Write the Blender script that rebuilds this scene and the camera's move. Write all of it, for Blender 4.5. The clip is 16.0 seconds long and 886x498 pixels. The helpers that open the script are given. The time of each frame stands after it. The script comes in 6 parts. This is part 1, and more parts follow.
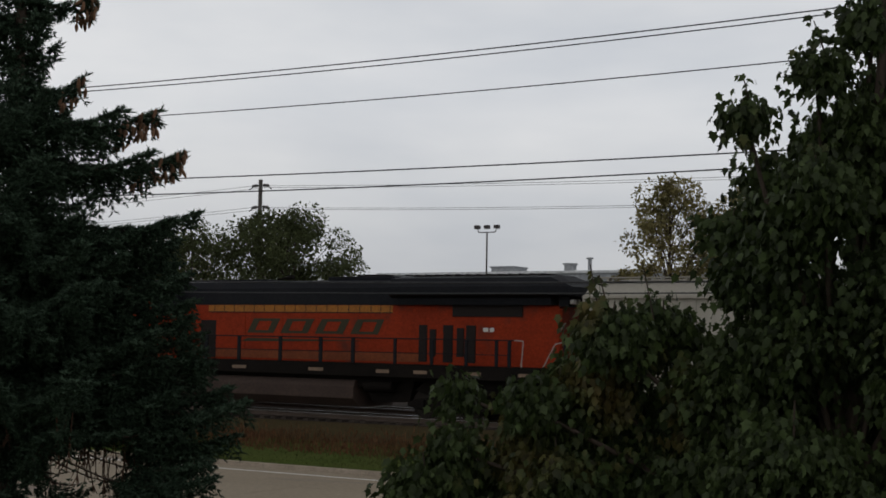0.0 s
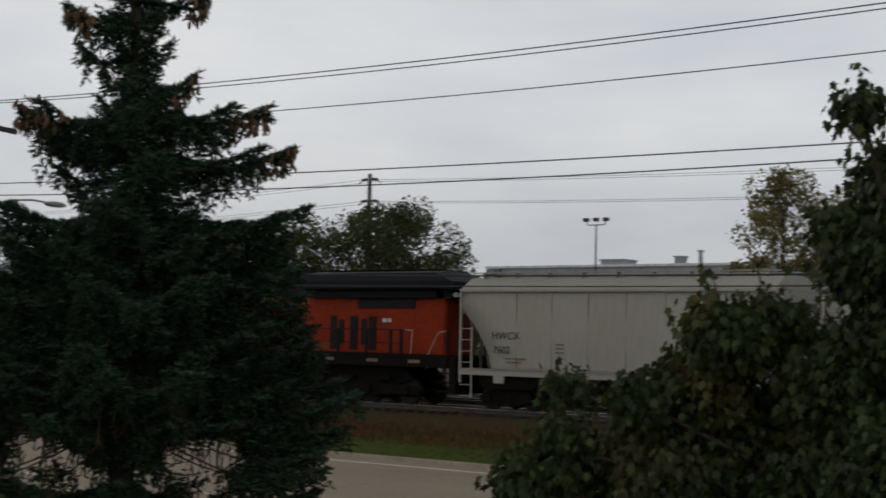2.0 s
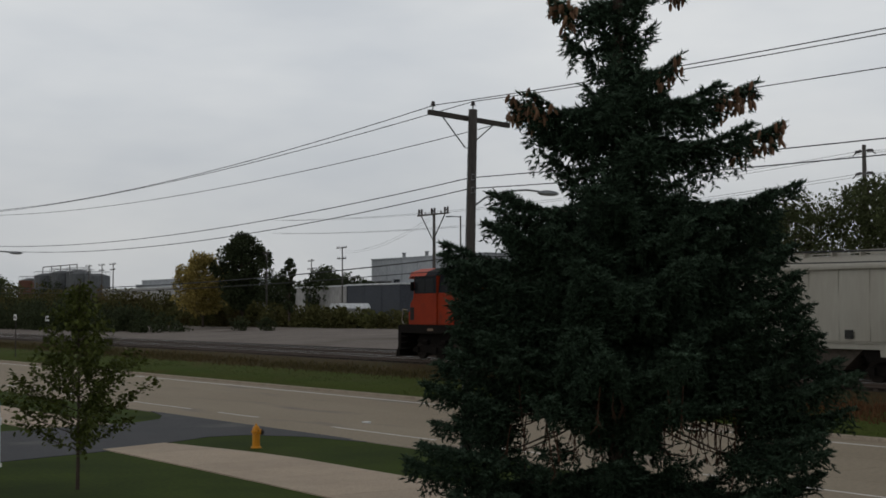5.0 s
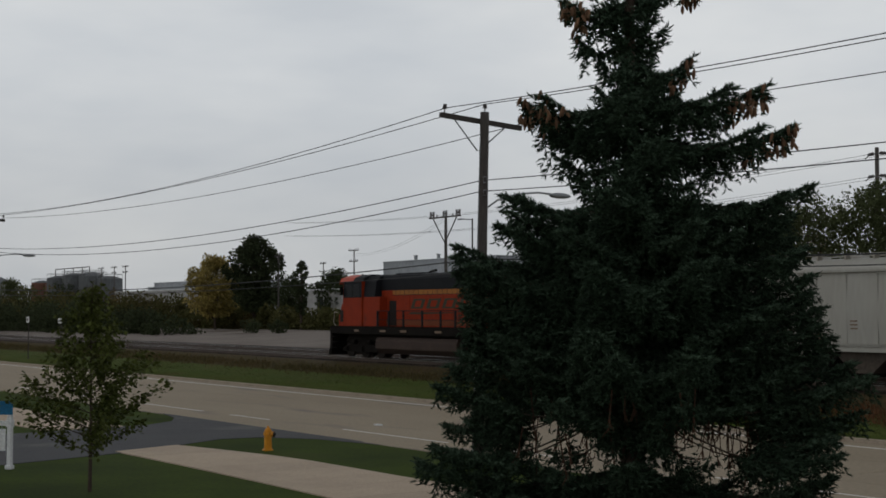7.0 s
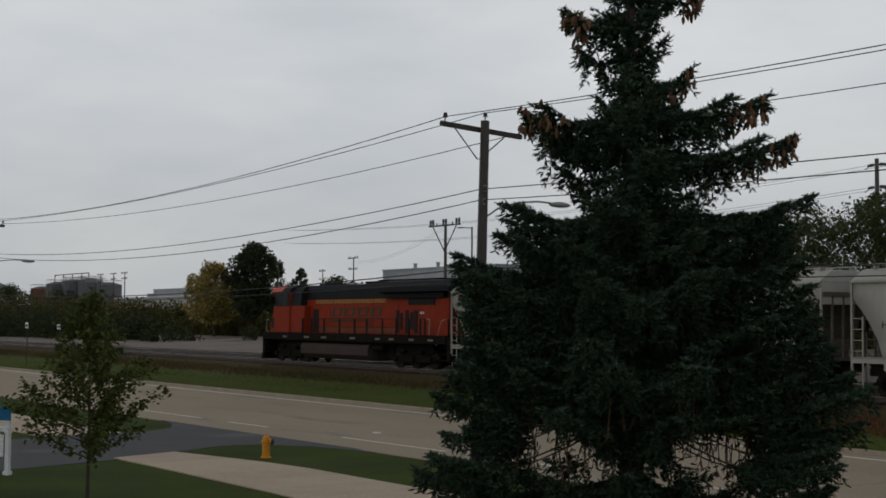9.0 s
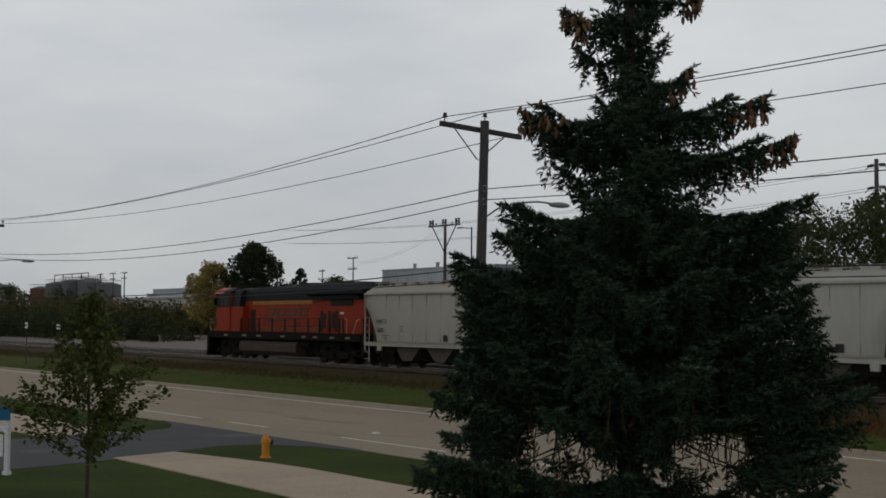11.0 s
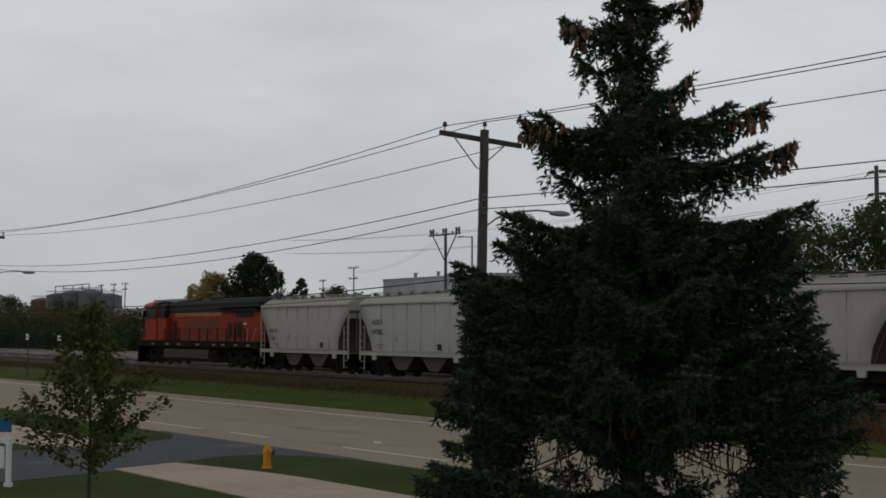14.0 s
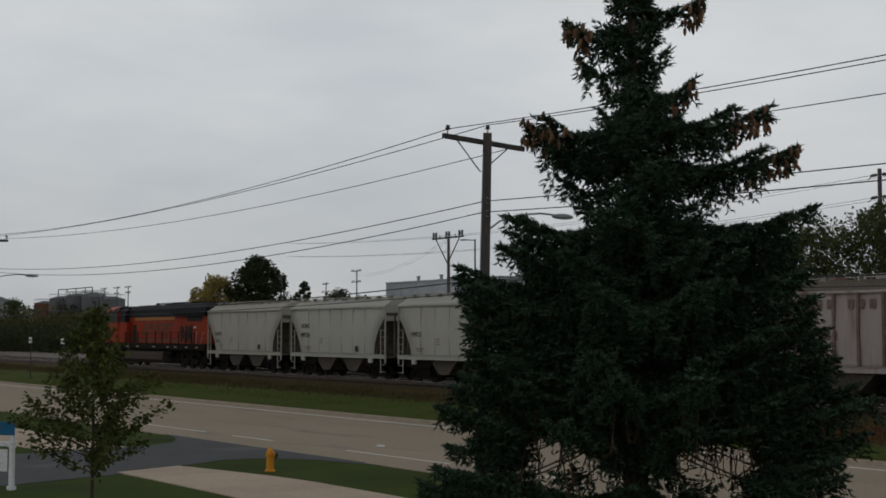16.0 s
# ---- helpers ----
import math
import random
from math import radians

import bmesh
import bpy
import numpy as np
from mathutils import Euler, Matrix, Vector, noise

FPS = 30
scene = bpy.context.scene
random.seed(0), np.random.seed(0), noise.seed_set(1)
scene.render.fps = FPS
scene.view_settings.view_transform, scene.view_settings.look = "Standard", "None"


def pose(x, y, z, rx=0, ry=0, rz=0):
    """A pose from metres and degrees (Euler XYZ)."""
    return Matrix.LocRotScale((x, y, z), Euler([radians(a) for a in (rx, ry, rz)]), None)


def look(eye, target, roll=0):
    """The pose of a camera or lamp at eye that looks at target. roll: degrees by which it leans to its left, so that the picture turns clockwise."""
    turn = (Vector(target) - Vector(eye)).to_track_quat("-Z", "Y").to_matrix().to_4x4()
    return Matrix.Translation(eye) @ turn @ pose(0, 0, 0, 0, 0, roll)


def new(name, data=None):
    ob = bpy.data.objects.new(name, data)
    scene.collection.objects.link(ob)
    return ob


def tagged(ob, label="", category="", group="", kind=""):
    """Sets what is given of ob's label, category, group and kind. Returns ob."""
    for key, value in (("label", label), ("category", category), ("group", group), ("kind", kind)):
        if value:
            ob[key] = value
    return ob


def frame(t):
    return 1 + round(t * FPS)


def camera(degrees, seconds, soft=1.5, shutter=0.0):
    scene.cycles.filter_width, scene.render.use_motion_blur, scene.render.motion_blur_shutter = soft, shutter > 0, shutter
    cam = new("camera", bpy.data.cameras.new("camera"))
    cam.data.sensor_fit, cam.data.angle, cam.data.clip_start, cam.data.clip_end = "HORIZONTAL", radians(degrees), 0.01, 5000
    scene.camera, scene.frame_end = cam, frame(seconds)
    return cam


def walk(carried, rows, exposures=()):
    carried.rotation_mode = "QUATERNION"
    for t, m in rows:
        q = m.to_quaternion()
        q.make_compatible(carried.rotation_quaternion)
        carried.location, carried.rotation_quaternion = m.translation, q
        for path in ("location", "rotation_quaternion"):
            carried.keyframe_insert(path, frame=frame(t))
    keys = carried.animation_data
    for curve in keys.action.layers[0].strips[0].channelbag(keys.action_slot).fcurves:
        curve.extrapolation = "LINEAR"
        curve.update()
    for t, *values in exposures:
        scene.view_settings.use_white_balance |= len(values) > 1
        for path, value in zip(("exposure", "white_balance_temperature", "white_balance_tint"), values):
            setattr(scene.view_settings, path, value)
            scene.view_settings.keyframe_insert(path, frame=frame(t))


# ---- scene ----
# Camera: a hand-held telephoto view from a raised window, panning left along a railway.
EYE = Vector((0.0, 0.0, 3.95))
cam = camera(34.84, 16.0, 1.7, 0.25)
# seconds, yaw, pitch, lean
PATH = [
    (0.0, -31.109, 3.892, 0.985),
    (0.5, -31.232, 4.106, 1.024),
    (1.0, -31.001, 3.935, 1.098),
    (1.5, -31.462, 3.689, 1.203),
    (1.6, -31.781, 3.677, 1.194),
    (1.7, -32.282, 3.658, 1.179),
    (1.8, -33.171, 3.624, 1.152),
    (1.9, -34.265, 3.582, 1.119),
    (2.0, -35.518, 3.534, 1.082),
    (2.1, -37.134, 3.439, 1.001),
    (2.2, -39.026, 3.328, 0.906),
    (2.3, -41.172, 3.202, 0.799),
    (2.4, -43.411, 3.070, 0.686),
    (2.5, -44.750, 2.991, 0.619),
    (2.7, -46.679, 2.845, 0.369),
    (3.0, -48.443, 2.711, 0.140),
    (3.5, -52.239, 2.017, 0.110),
    (4.0, -54.086, 2.399, 0.202),
    (4.5, -55.061, 2.606, 0.026),
    (4.7, -55.143, 2.612, -0.053),
    (7.0, -55.707, 2.728, -0.065),
    (7.5, -55.514, 2.823, 0.091),
    (8.0, -55.407, 2.971, -0.000),
    (8.5, -55.600, 2.899, 0.172),
    (9.0, -55.690, 3.066, 0.297),
    (11.5, -55.668, 3.077, 0.333),
    (12.0, -55.588, 3.182, 0.171),
    (12.5, -55.622, 3.228, -0.066),
    (13.0, -55.613, 3.413, -0.092),
    (13.5, -55.834, 3.392, 0.048),
    (14.0, -55.697, 3.442, 0.003),
    (14.5, -55.666, 3.533, 0.076),
    (15.0, -55.836, 3.603, 0.082),
    (15.5, -55.696, 3.511, -0.011),
    (16.0, -55.817, 3.568, -0.011),
]

def aim(yaw, pitch, roll):
    y, p = radians(yaw), radians(pitch)
    return look(EYE, EYE + Vector((math.sin(y) * math.cos(p), math.cos(y) * math.cos(p), math.sin(p))), roll)


walk(cam, [(t, aim(a, b, c)) for t, a, b, c in PATH], [(0.0, 0.11, 6495, 9.6), (4.0, 0.06, 6460, 8.2), (16.0, -0.05, 6440, 7.4)])

# ---- overcast daylight ----
world = bpy.data.worlds.new("overcast_sky")
scene.world = world
world.use_nodes = True
wn, wl = world.node_tree.nodes, world.node_tree.links
wn.clear()
sky = wn.new("ShaderNodeTexSky")
sky.sky_type, sky.sun_disc = "NISHITA", False
sky.sun_elevation, sky.sun_rotation = radians(50), radians(200)
sky.air_density, sky.dust_density = 1.0, 6.0
w_geo = wn.new("ShaderNodeTexCoord")
w_map = wn.new("ShaderNodeMapping")
w_map.inputs["Scale"].default_value = (1.5, 1.5, 5.0)
w_noise = wn.new("ShaderNodeTexNoise")
w_noise.inputs["Scale"].default_value, w_noise.inputs["Detail"].default_value = 3.2, 4.0
w_ramp = wn.new("ShaderNodeValToRGB")
w_ramp.color_ramp.elements[0].position, w_ramp.color_ramp.elements[0].color = 0.32, (5.65, 5.85, 6.2, 1)
w_ramp.color_ramp.elements[1].position, w_ramp.color_ramp.elements[1].color = 0.70, (6.95, 7.0, 7.12, 1)
w_mix = wn.new("ShaderNodeMix")
w_mix.data_type = "RGBA"
w_mix.inputs["Factor"].default_value = 0.93
w_bg, w_out = wn.new("ShaderNodeBackground"), wn.new("ShaderNodeOutputWorld")
w_bg.inputs["Strength"].default_value = 0.1
wl.new(w_geo.outputs["Generated"], w_map.inputs["Vector"])
wl.new(w_map.outputs["Vector"], w_noise.inputs["Vector"])
wl.new(w_noise.outputs["Fac"], w_ramp.inputs["Fac"])
wl.new(sky.outputs["Color"], w_mix.inputs["A"])
wl.new(w_ramp.outputs["Color"], w_mix.inputs["B"])
# made up: the unseen sky overhead is dimmed to keep the ground dark
w_sep = wn.new("ShaderNodeSeparateXYZ")
w_dim = wn.new("ShaderNodeMapRange")
w_dim.interpolation_type = "SMOOTHSTEP"
w_dim.inputs["From Min"].default_value, w_dim.inputs["From Max"].default_value = 0.15, 0.95
w_dim.inputs["To Min"].default_value, w_dim.inputs["To Max"].default_value = 1.0, 0.35
w_mul = wn.new("ShaderNodeMix")
w_mul.data_type, w_mul.blend_type = "RGBA", "MULTIPLY"
w_mul.inputs["Factor"].default_value = 1.0
wl.new(w_geo.outputs["Generated"], w_sep.inputs["Vector"])
wl.new(w_sep.outputs["Z"], w_dim.inputs["Value"])
wl.new(w_mix.outputs["Result"], w_mul.inputs["A"])
# and slightly duller again in the haze low over the ground
w_haze = wn.new("ShaderNodeMapRange")
w_haze.interpolation_type = "SMOOTHSTEP"
w_haze.inputs["From Min"].default_value, w_haze.inputs["From Max"].default_value = 0.0, 0.2
w_haze.inputs["To Min"].default_value, w_haze.inputs["To Max"].default_value = 0.80, 1.02
wl.new(w_sep.outputs["Z"], w_haze.inputs["Value"])
w_both = wn.new("ShaderNodeMath")
w_both.operation = "MULTIPLY"
wl.new(w_dim.outputs["Result"], w_both.inputs[0])
wl.new(w_haze.outputs["Result"], w_both.inputs[1])
wl.new(w_both.outputs["Value"], w_mul.inputs["B"])
wl.new(w_mul.outputs["Result"], w_bg.inputs["Color"])
wl.new(w_bg.outputs["Background"], w_out.inputs["Surface"])

sun = new("sun", bpy.data.lights.new("sun", "SUN"))
sun.data.energy, sun.data.angle, sun.data.color = 0.12, radians(40), (1.0, 0.97, 0.93)
sun.matrix_world = look((0, 0, 0), (0.25, 0.65, -1.0))


# ---- materials ----
def material(name, base, second=None, rough=0.7, metal=0.0, scale=3.0, fine=40.0, bump=0.15, amount=0.6, third=None,
             third_scale=0.25, third_cover=0.55, per_island=0.0, per_object=0.0, stretch=(1, 1, 1), rough_vary=0.1, translucent=0.0, gloss=0.22, grain=0.21):
    """A surface with grain at two scales, and stains of a third colour where given."""
    m = bpy.data.materials.new(name)
    m.use_nodes = True
    n, l = m.node_tree.nodes, m.node_tree.links
    b = n["Principled BSDF"]
    b.inputs["Metallic"].default_value = metal
    b.inputs["Specular IOR Level"].default_value = gloss
    coord, mp = n.new("ShaderNodeTexCoord"), n.new("ShaderNodeMapping")
    mp.inputs["Scale"].default_value = stretch
    l.new(coord.outputs["Object"], mp.inputs["Vector"])

    def noise_tex(sc, detail=4.0):
        t = n.new("ShaderNodeTexNoise")
        t.inputs["Scale"].default_value, t.inputs["Detail"].default_value = sc, detail
        l.new(mp.outputs["Vector"], t.inputs["Vector"])
        return t

    def mix(fac, a, c, mode="MIX"):
        x = n.new("ShaderNodeMix")
        x.data_type, x.blend_type = "RGBA", mode
        for key, v in (("Factor", fac), ("A", a), ("B", c)):
            if hasattr(v, "is_linked"):
                l.new(v, x.inputs[key])
            else:
                x.inputs[key].default_value = v if key == "Factor" else (*v, 1)
        return x.outputs["Result"]

    big, small = noise_tex(scale), noise_tex(fine, 3.0)
    second = second or tuple(c * 0.7 for c in base)
    r1 = n.new("ShaderNodeMapRange")
    r1.inputs["From Min"].default_value, r1.inputs["From Max"].default_value = 0.32, 0.68
    r1.inputs["To Max"].default_value = amount
    l.new(big.outputs["Fac"], r1.inputs["Value"])
    col = mix(r1.outputs["Result"], base, second)
    r2 = n.new("ShaderNodeMapRange")
    r2.inputs["From Min"].default_value, r2.inputs["From Max"].default_value = 0.3, 0.7
    r2.inputs["To Min"].default_value, r2.inputs["To Max"].default_value = 1 - grain, 1 + grain
    l.new(small.outputs["Fac"], r2.inputs["Value"])
    col = mix(1.0, col, r2.outputs["Result"], "MULTIPLY")
    if third:
        t3 = noise_tex(third_scale, 6.0)
        r3 = n.new("ShaderNodeMapRange")
        r3.inputs["From Min"].default_value, r3.inputs["From Max"].default_value = third_cover, third_cover + 0.14
        l.new(t3.outputs["Fac"], r3.inputs["Value"])
        col = mix(r3.outputs["Result"], col, third)
    if per_island or per_object:
        src = n.new("ShaderNodeNewGeometry").outputs["Random Per Island"] if per_island else n.new("ShaderNodeObjectInfo").outputs["Random"]
        r4 = n.new("ShaderNodeMapRange")
        k = per_island or per_object
        r4.inputs["To Min"].default_value, r4.inputs["To Max"].default_value = 1 - k, 1 + k
        l.new(src, r4.inputs["Value"])
        col = mix(1.0, col, r4.outputs["Result"], "MULTIPLY")
    l.new(col, b.inputs["Base Color"])
    r5 = n.new("ShaderNodeMapRange")
    r5.inputs["To Min"].default_value, r5.inputs["To Max"].default_value = max(0.02, rough - rough_vary), min(1.0, rough + rough_vary)
    l.new(small.outputs["Fac"], r5.inputs["Value"])
    l.new(r5.outputs["Result"], b.inputs["Roughness"])
    if bump:
        bp = n.new("ShaderNodeBump")
        bp.inputs["Strength"].default_value, bp.inputs["Distance"].default_value = bump, 0.02
        l.new(small.outputs["Fac"], bp.inputs["Height"])
        l.new(bp.outputs["Normal"], b.inputs["Normal"])
    if translucent:
        out = n["Material Output"]
        tr, ms = n.new("ShaderNodeBsdfTranslucent"), n.new("ShaderNodeMixShader")
        l.new(col, tr.inputs["Color"])
        ms.inputs["Fac"].default_value = translucent
        l.new(b.outputs["BSDF"], ms.inputs[1])
        l.new(tr.outputs["BSDF"], ms.inputs[2])
        l.new(ms.outputs["Shader"], out.inputs["Surface"])
    return m


M_LAWN = material("lawn", (0.056, 0.086, 0.008), (0.033, 0.054, 0.006), 0.9, gloss=0.05, scale=0.35, fine=9.0, amount=0.9, third=(0.064, 0.076, 0.018), third_scale=0.12, third_cover=0.58, bump=0.5)
M_VERGE = material("dry_verge_grass", (0.058, 0.082, 0.018), (0.076, 0.080, 0.026), 0.95, gloss=0.05, scale=0.5, fine=8.0, third=(0.10, 0.070, 0.035), third_scale=0.2, third_cover=0.62, bump=0.6)
M_WEEDSOIL = material("weedy_bank", (0.070, 0.050, 0.026), (0.050, 0.048, 0.02), 0.95, gloss=0.05, scale=0.6, fine=10.0, bump=0.6)
M_BALLAST = material("ballast", (0.040, 0.033, 0.029), (0.024, 0.019, 0.017), 0.95, gloss=0.05, scale=1.2, fine=18.0, bump=0.8, third=(0.055, 0.037, 0.026), third_scale=0.3)
M_GRAVEL = material("gravel_yard", (0.23, 0.20, 0.178), (0.15, 0.127, 0.112), 0.95, gloss=0.05, scale=0.22, fine=6.0, bump=0.6, third=(0.10, 0.085, 0.07), third_scale=0.08, third_cover=0.55)
M_FARGROUND = material("far_ground", (0.06, 0.06, 0.03), (0.09, 0.08, 0.05), 0.95, scale=0.05, fine=1.5)
M_ROAD = material("road_concrete", (0.325, 0.270, 0.198), (0.275, 0.226, 0.166), 0.85, gloss=0.12, scale=0.35, fine=22.0, bump=0.2, third=(0.21, 0.178, 0.155), third_scale=0.5, third_cover=0.6, stretch=(0.25, 1, 1))
M_KERB = material("kerb_concrete", (0.36, 0.30, 0.235), (0.20, 0.165, 0.125), 0.9, scale=1.5, fine=25.0, bump=0.3)
M_WALK = material("sidewalk_concrete", (0.45, 0.36, 0.27), (0.38, 0.30, 0.225), 0.85, scale=0.9, fine=30.0, bump=0.2, per_object=0.07)
M_ASPHALT = material("driveway_asphalt", (0.062, 0.062, 0.066), (0.045, 0.045, 0.05), 0.8, scale=0.6, fine=40.0, bump=0.3, third=(0.11, 0.105, 0.10), third_scale=0.3, third_cover=0.6)
M_LINE = material("road_paint", (0.74, 0.71, 0.66), (0.52, 0.48, 0.43), 0.7, scale=4.0, fine=30.0)
M_RAIL = material("rail_steel", (0.10, 0.075, 0.06), (0.06, 0.045, 0.035), 0.6, 0.4, fine=30.0)
M_RAILTOP = material("polished_rail_head", (0.55, 0.55, 0.56), (0.42, 0.42, 0.43), 0.28, 1.0, fine=50.0, bump=0.02)
M_TIE = material("creosoted_tie", (0.045, 0.034, 0.027), (0.07, 0.058, 0.048), 0.95, scale=3.0, fine=25.0, per_object=0.3)


# ---- helpers for meshes ----
def part(name, bm, mat, parent=None, label="", smooth=False):
    me = bpy.data.meshes.new(name)
    bmesh.ops.recalc_face_normals(bm, faces=bm.faces[:])
    bm.to_mesh(me)
    bm.free()
    return mesh_part(name, me, mat, parent, label, smooth)


def mesh_part(name, me, mat, parent=None, label="", smooth=False):
    for m in (mat if isinstance(mat, (list, tuple)) else [mat]):
        me.materials.append(m)
    if smooth:
        for p in me.polygons:
            p.use_smooth = True
    ob = new(name, me)
    if parent:
        ob.parent = parent
    if label:
        ob["label"] = label
    return ob


def empty(name, label, category, group="", at=(0, 0, 0), turn=0.0):
    ob = new(name)
    ob.empty_display_size = 0.2
    ob.location, ob.rotation_euler = at, (0, 0, radians(turn))
    return tagged(ob, label, category, group)


def add_box(bm, x0, x1, y0, y1, z0, z1, bevel=0.0):
    ret = bmesh.ops.create_cube(bm, size=1.0)
    vs = ret["verts"]
    for v in vs:
        v.co = Vector(((x0 + x1) / 2 + v.co.x * (x1 - x0), (y0 + y1) / 2 + v.co.y * (y1 - y0), (z0 + z1) / 2 + v.co.z * (z1 - z0)))
    if bevel:
        es = list({e for v in vs for e in v.link_edges})
        bmesh.ops.bevel(bm, geom=es, offset=bevel, segments=2, affect="EDGES", profile=0.6)
    return vs


def box(x0, x1, y0, y1, z0, z1, bevel=0.0):
    bm = bmesh.new()
    add_box(bm, x0, x1, y0, y1, z0, z1, bevel)
    return bm


def add_rod(bm, a, b, r0, r1=None, seg=8, cap=True):
    a, b = Vector(a), Vector(b)
    r1 = r0 if r1 is None else r1
    d = b - a
    ret = bmesh.ops.create_cone(bm, cap_ends=cap, segments=seg, radius1=r0, radius2=max(r1, 1e-4), depth=d.length)
    bmesh.ops.transform(bm, matrix=Matrix.Translation((a + b) / 2) @ d.to_track_quat("Z", "Y").to_matrix().to_4x4(), verts=ret["verts"])
    return ret["verts"]


def rod(a, b, r0, r1=None, seg=8):
    bm = bmesh.new()
    add_rod(bm, a, b, r0, r1, seg)
    return bm


def add_prism(bm, pts, axis, lo, hi):
    """A profile of 2D points drawn out along an axis. axis y: points are (x, z); axis x: points are (y, z); axis z: (x, y)."""
    def co(p, h):
        return {"x": (h, p[0], p[1]), "y": (p[0], h, p[1]), "z": (p[0], p[1], h)}[axis]
    a = [bm.verts.new(co(p, lo)) for p in pts]
    b = [bm.verts.new(co(p, hi)) for p in pts]
    n = len(pts)
    bm.faces.new(a[::-1])
    bm.faces.new(b)
    for i in range(n):
        bm.faces.new((a[i], a[(i + 1) % n], b[(i + 1) % n], b[i]))


def prism(pts, axis, lo, hi, bevel=0.0):
    bm = bmesh.new()
    add_prism(bm, pts, axis, lo, hi)
    if bevel:
        bmesh.ops.bevel(bm, geom=bm.edges[:], offset=bevel, segments=2, affect="EDGES", profile=0.6)
    return bm


def tube(pts, r, seg=6):
    bm = bmesh.new()
    for a, b in zip(pts, pts[1:]):
        add_rod(bm, a, b, r, r, seg)
    return bm


def soup(name, verts, faces, mat, parent=None, label="", smooth=False):
    """One mesh from numpy rows of corners, every face with the same number of corners."""
    me = bpy.data.meshes.new(name)
    verts, faces = np.asarray(verts, dtype=np.float32), np.asarray(faces, dtype=np.int32)
    k = faces.shape[1]
    me.vertices.add(len(verts))
    me.vertices.foreach_set("co", verts.ravel())
    me.loops.add(faces.size)
    me.loops.foreach_set("vertex_index", faces.ravel())
    me.polygons.add(len(faces))
    me.polygons.foreach_set("loop_start", np.arange(0, faces.size, k, dtype=np.int32))
    me.update(calc_edges=True)
    return mesh_part(name, me, mat, parent, label, smooth)


# ---- ground, road, railway bed ----
X0, X1 = -2500.0, 900.0
# distance from the window at x = -35, height, surface; the road and the tracks run slightly away to the west
PROFILE = [(-600, 0.12, 0), (22.27, 0.12, 0), (22.28, -0.12, 0), (35.81, -0.12, 0), (35.82, 0.13, 1), (38.9, 0.36, 1), (39.9, 0.60, 2), (41.3, 0.98, 2),
           (42.0, 1.12, 3), (50.4, 1.14, 3), (52.0, 1.0, 3), (56.5, 1.2, 4), (64.0, 1.55, 4), (65.0, 1.62, 4), (85.0, 2.25, 5), (110.0, 2.3, 5), (2500, 2.6, 5)]
TRACK_SKEW, KERB_SKEW, GRADE = 0.03, 0.017, 0.0026


def skew(x, y):
    """How far the line that lies at y where x is -35 has moved away at x."""
    k = np.interp(y, [22.3, 35.6, 42.0, 52.0, 64.0], [0.0, KERB_SKEW, TRACK_SKEW, TRACK_SKEW, 0.0])
    return -k * (np.clip(x, -320.0, 60.0) + 35.0)


def rise(x, y):
    """The track's slight climb to the west."""
    return np.interp(y, [37.0, 42.0, 52.0, 64.0], [0.0, GRADE, GRADE, 0.0]) * np.clip(-x - 30.0, -90.0, 290.0)


xs = [X0, -900, -500, *range(-320, 61, 4), 200, X1]
gv, gf, gm = [], [], []
for j, (y, z, m) in enumerate(PROFILE):
    for x in xs:
        wob = 0.0 if j in (0, 1, 2, 3, 4) else 0.05 * noise.noise((x * 0.15, y * 0.3, 0.0))
        shift = 0.0 if j < 5 else 0.25 * noise.noise((x * 0.12, y, 4.0))
        gv.append((x, y + shift + skew(x, y), z + wob + rise(x, y)))
for j in range(len(PROFILE) - 1):
    for i in range(len(xs) - 1):
        a = j * len(xs) + i
        gf.append((a, a + 1, a + len(xs) + 1, a + len(xs)))
        gm.append(PROFILE[j][2])
ground = soup("ground", gv, gf, [M_LAWN, M_VERGE, M_WEEDSOIL, M_BALLAST, M_GRAVEL, M_FARGROUND])
ground.data.polygons.foreach_set("material_index", np.array(gm, dtype=np.int32))
tagged(ground, "mown lawn, weedy bank and gravel railway yard", "ground", kind="structure")

road = new("road")
tagged(road, "pale worn concrete road between the lawn and the railway bank", "road", kind="structure")
xj = [-420.0 + 6.1 * i for i in range(0, 78)]
KERB_Y = 35.64


def kerb_y(x):
    return KERB_Y + float(skew(x, KERB_Y))


for i, x in enumerate(xj[:-1]):
    xa, xb = x + 0.01, xj[i + 1] - 0.01
    for ya, yb in ((22.44, 27.2), (27.215, 31.4)):
        part("slab", box(xa, xb, ya, yb, -0.12, 0.0), M_ROAD, road)
    part("slab", prism([(xa, 31.415), (xb, 31.415), (xb, kerb_y(xb) - 0.005), (xa, kerb_y(xa) - 0.005)], "z", -0.12, 0.0), M_ROAD, road)
for lo, hi in ((-2400, -420), (50, 880)):
    part("carriageway", box(lo, hi, 22.44, kerb_y(lo), -0.12, 0.0), M_ROAD, road)
for i in range(48):
    xa, xb = -420.0 + i * 10, -410.0 + i * 10
    part("edge_line", prism([(xa, kerb_y(xa) - 1.10), (xb, kerb_y(xb) - 1.10), (xb, kerb_y(xb) - 0.91), (xa, kerb_y(xa) - 0.91)], "z", 0.001, 0.004), M_LINE, road, "worn white edge line")
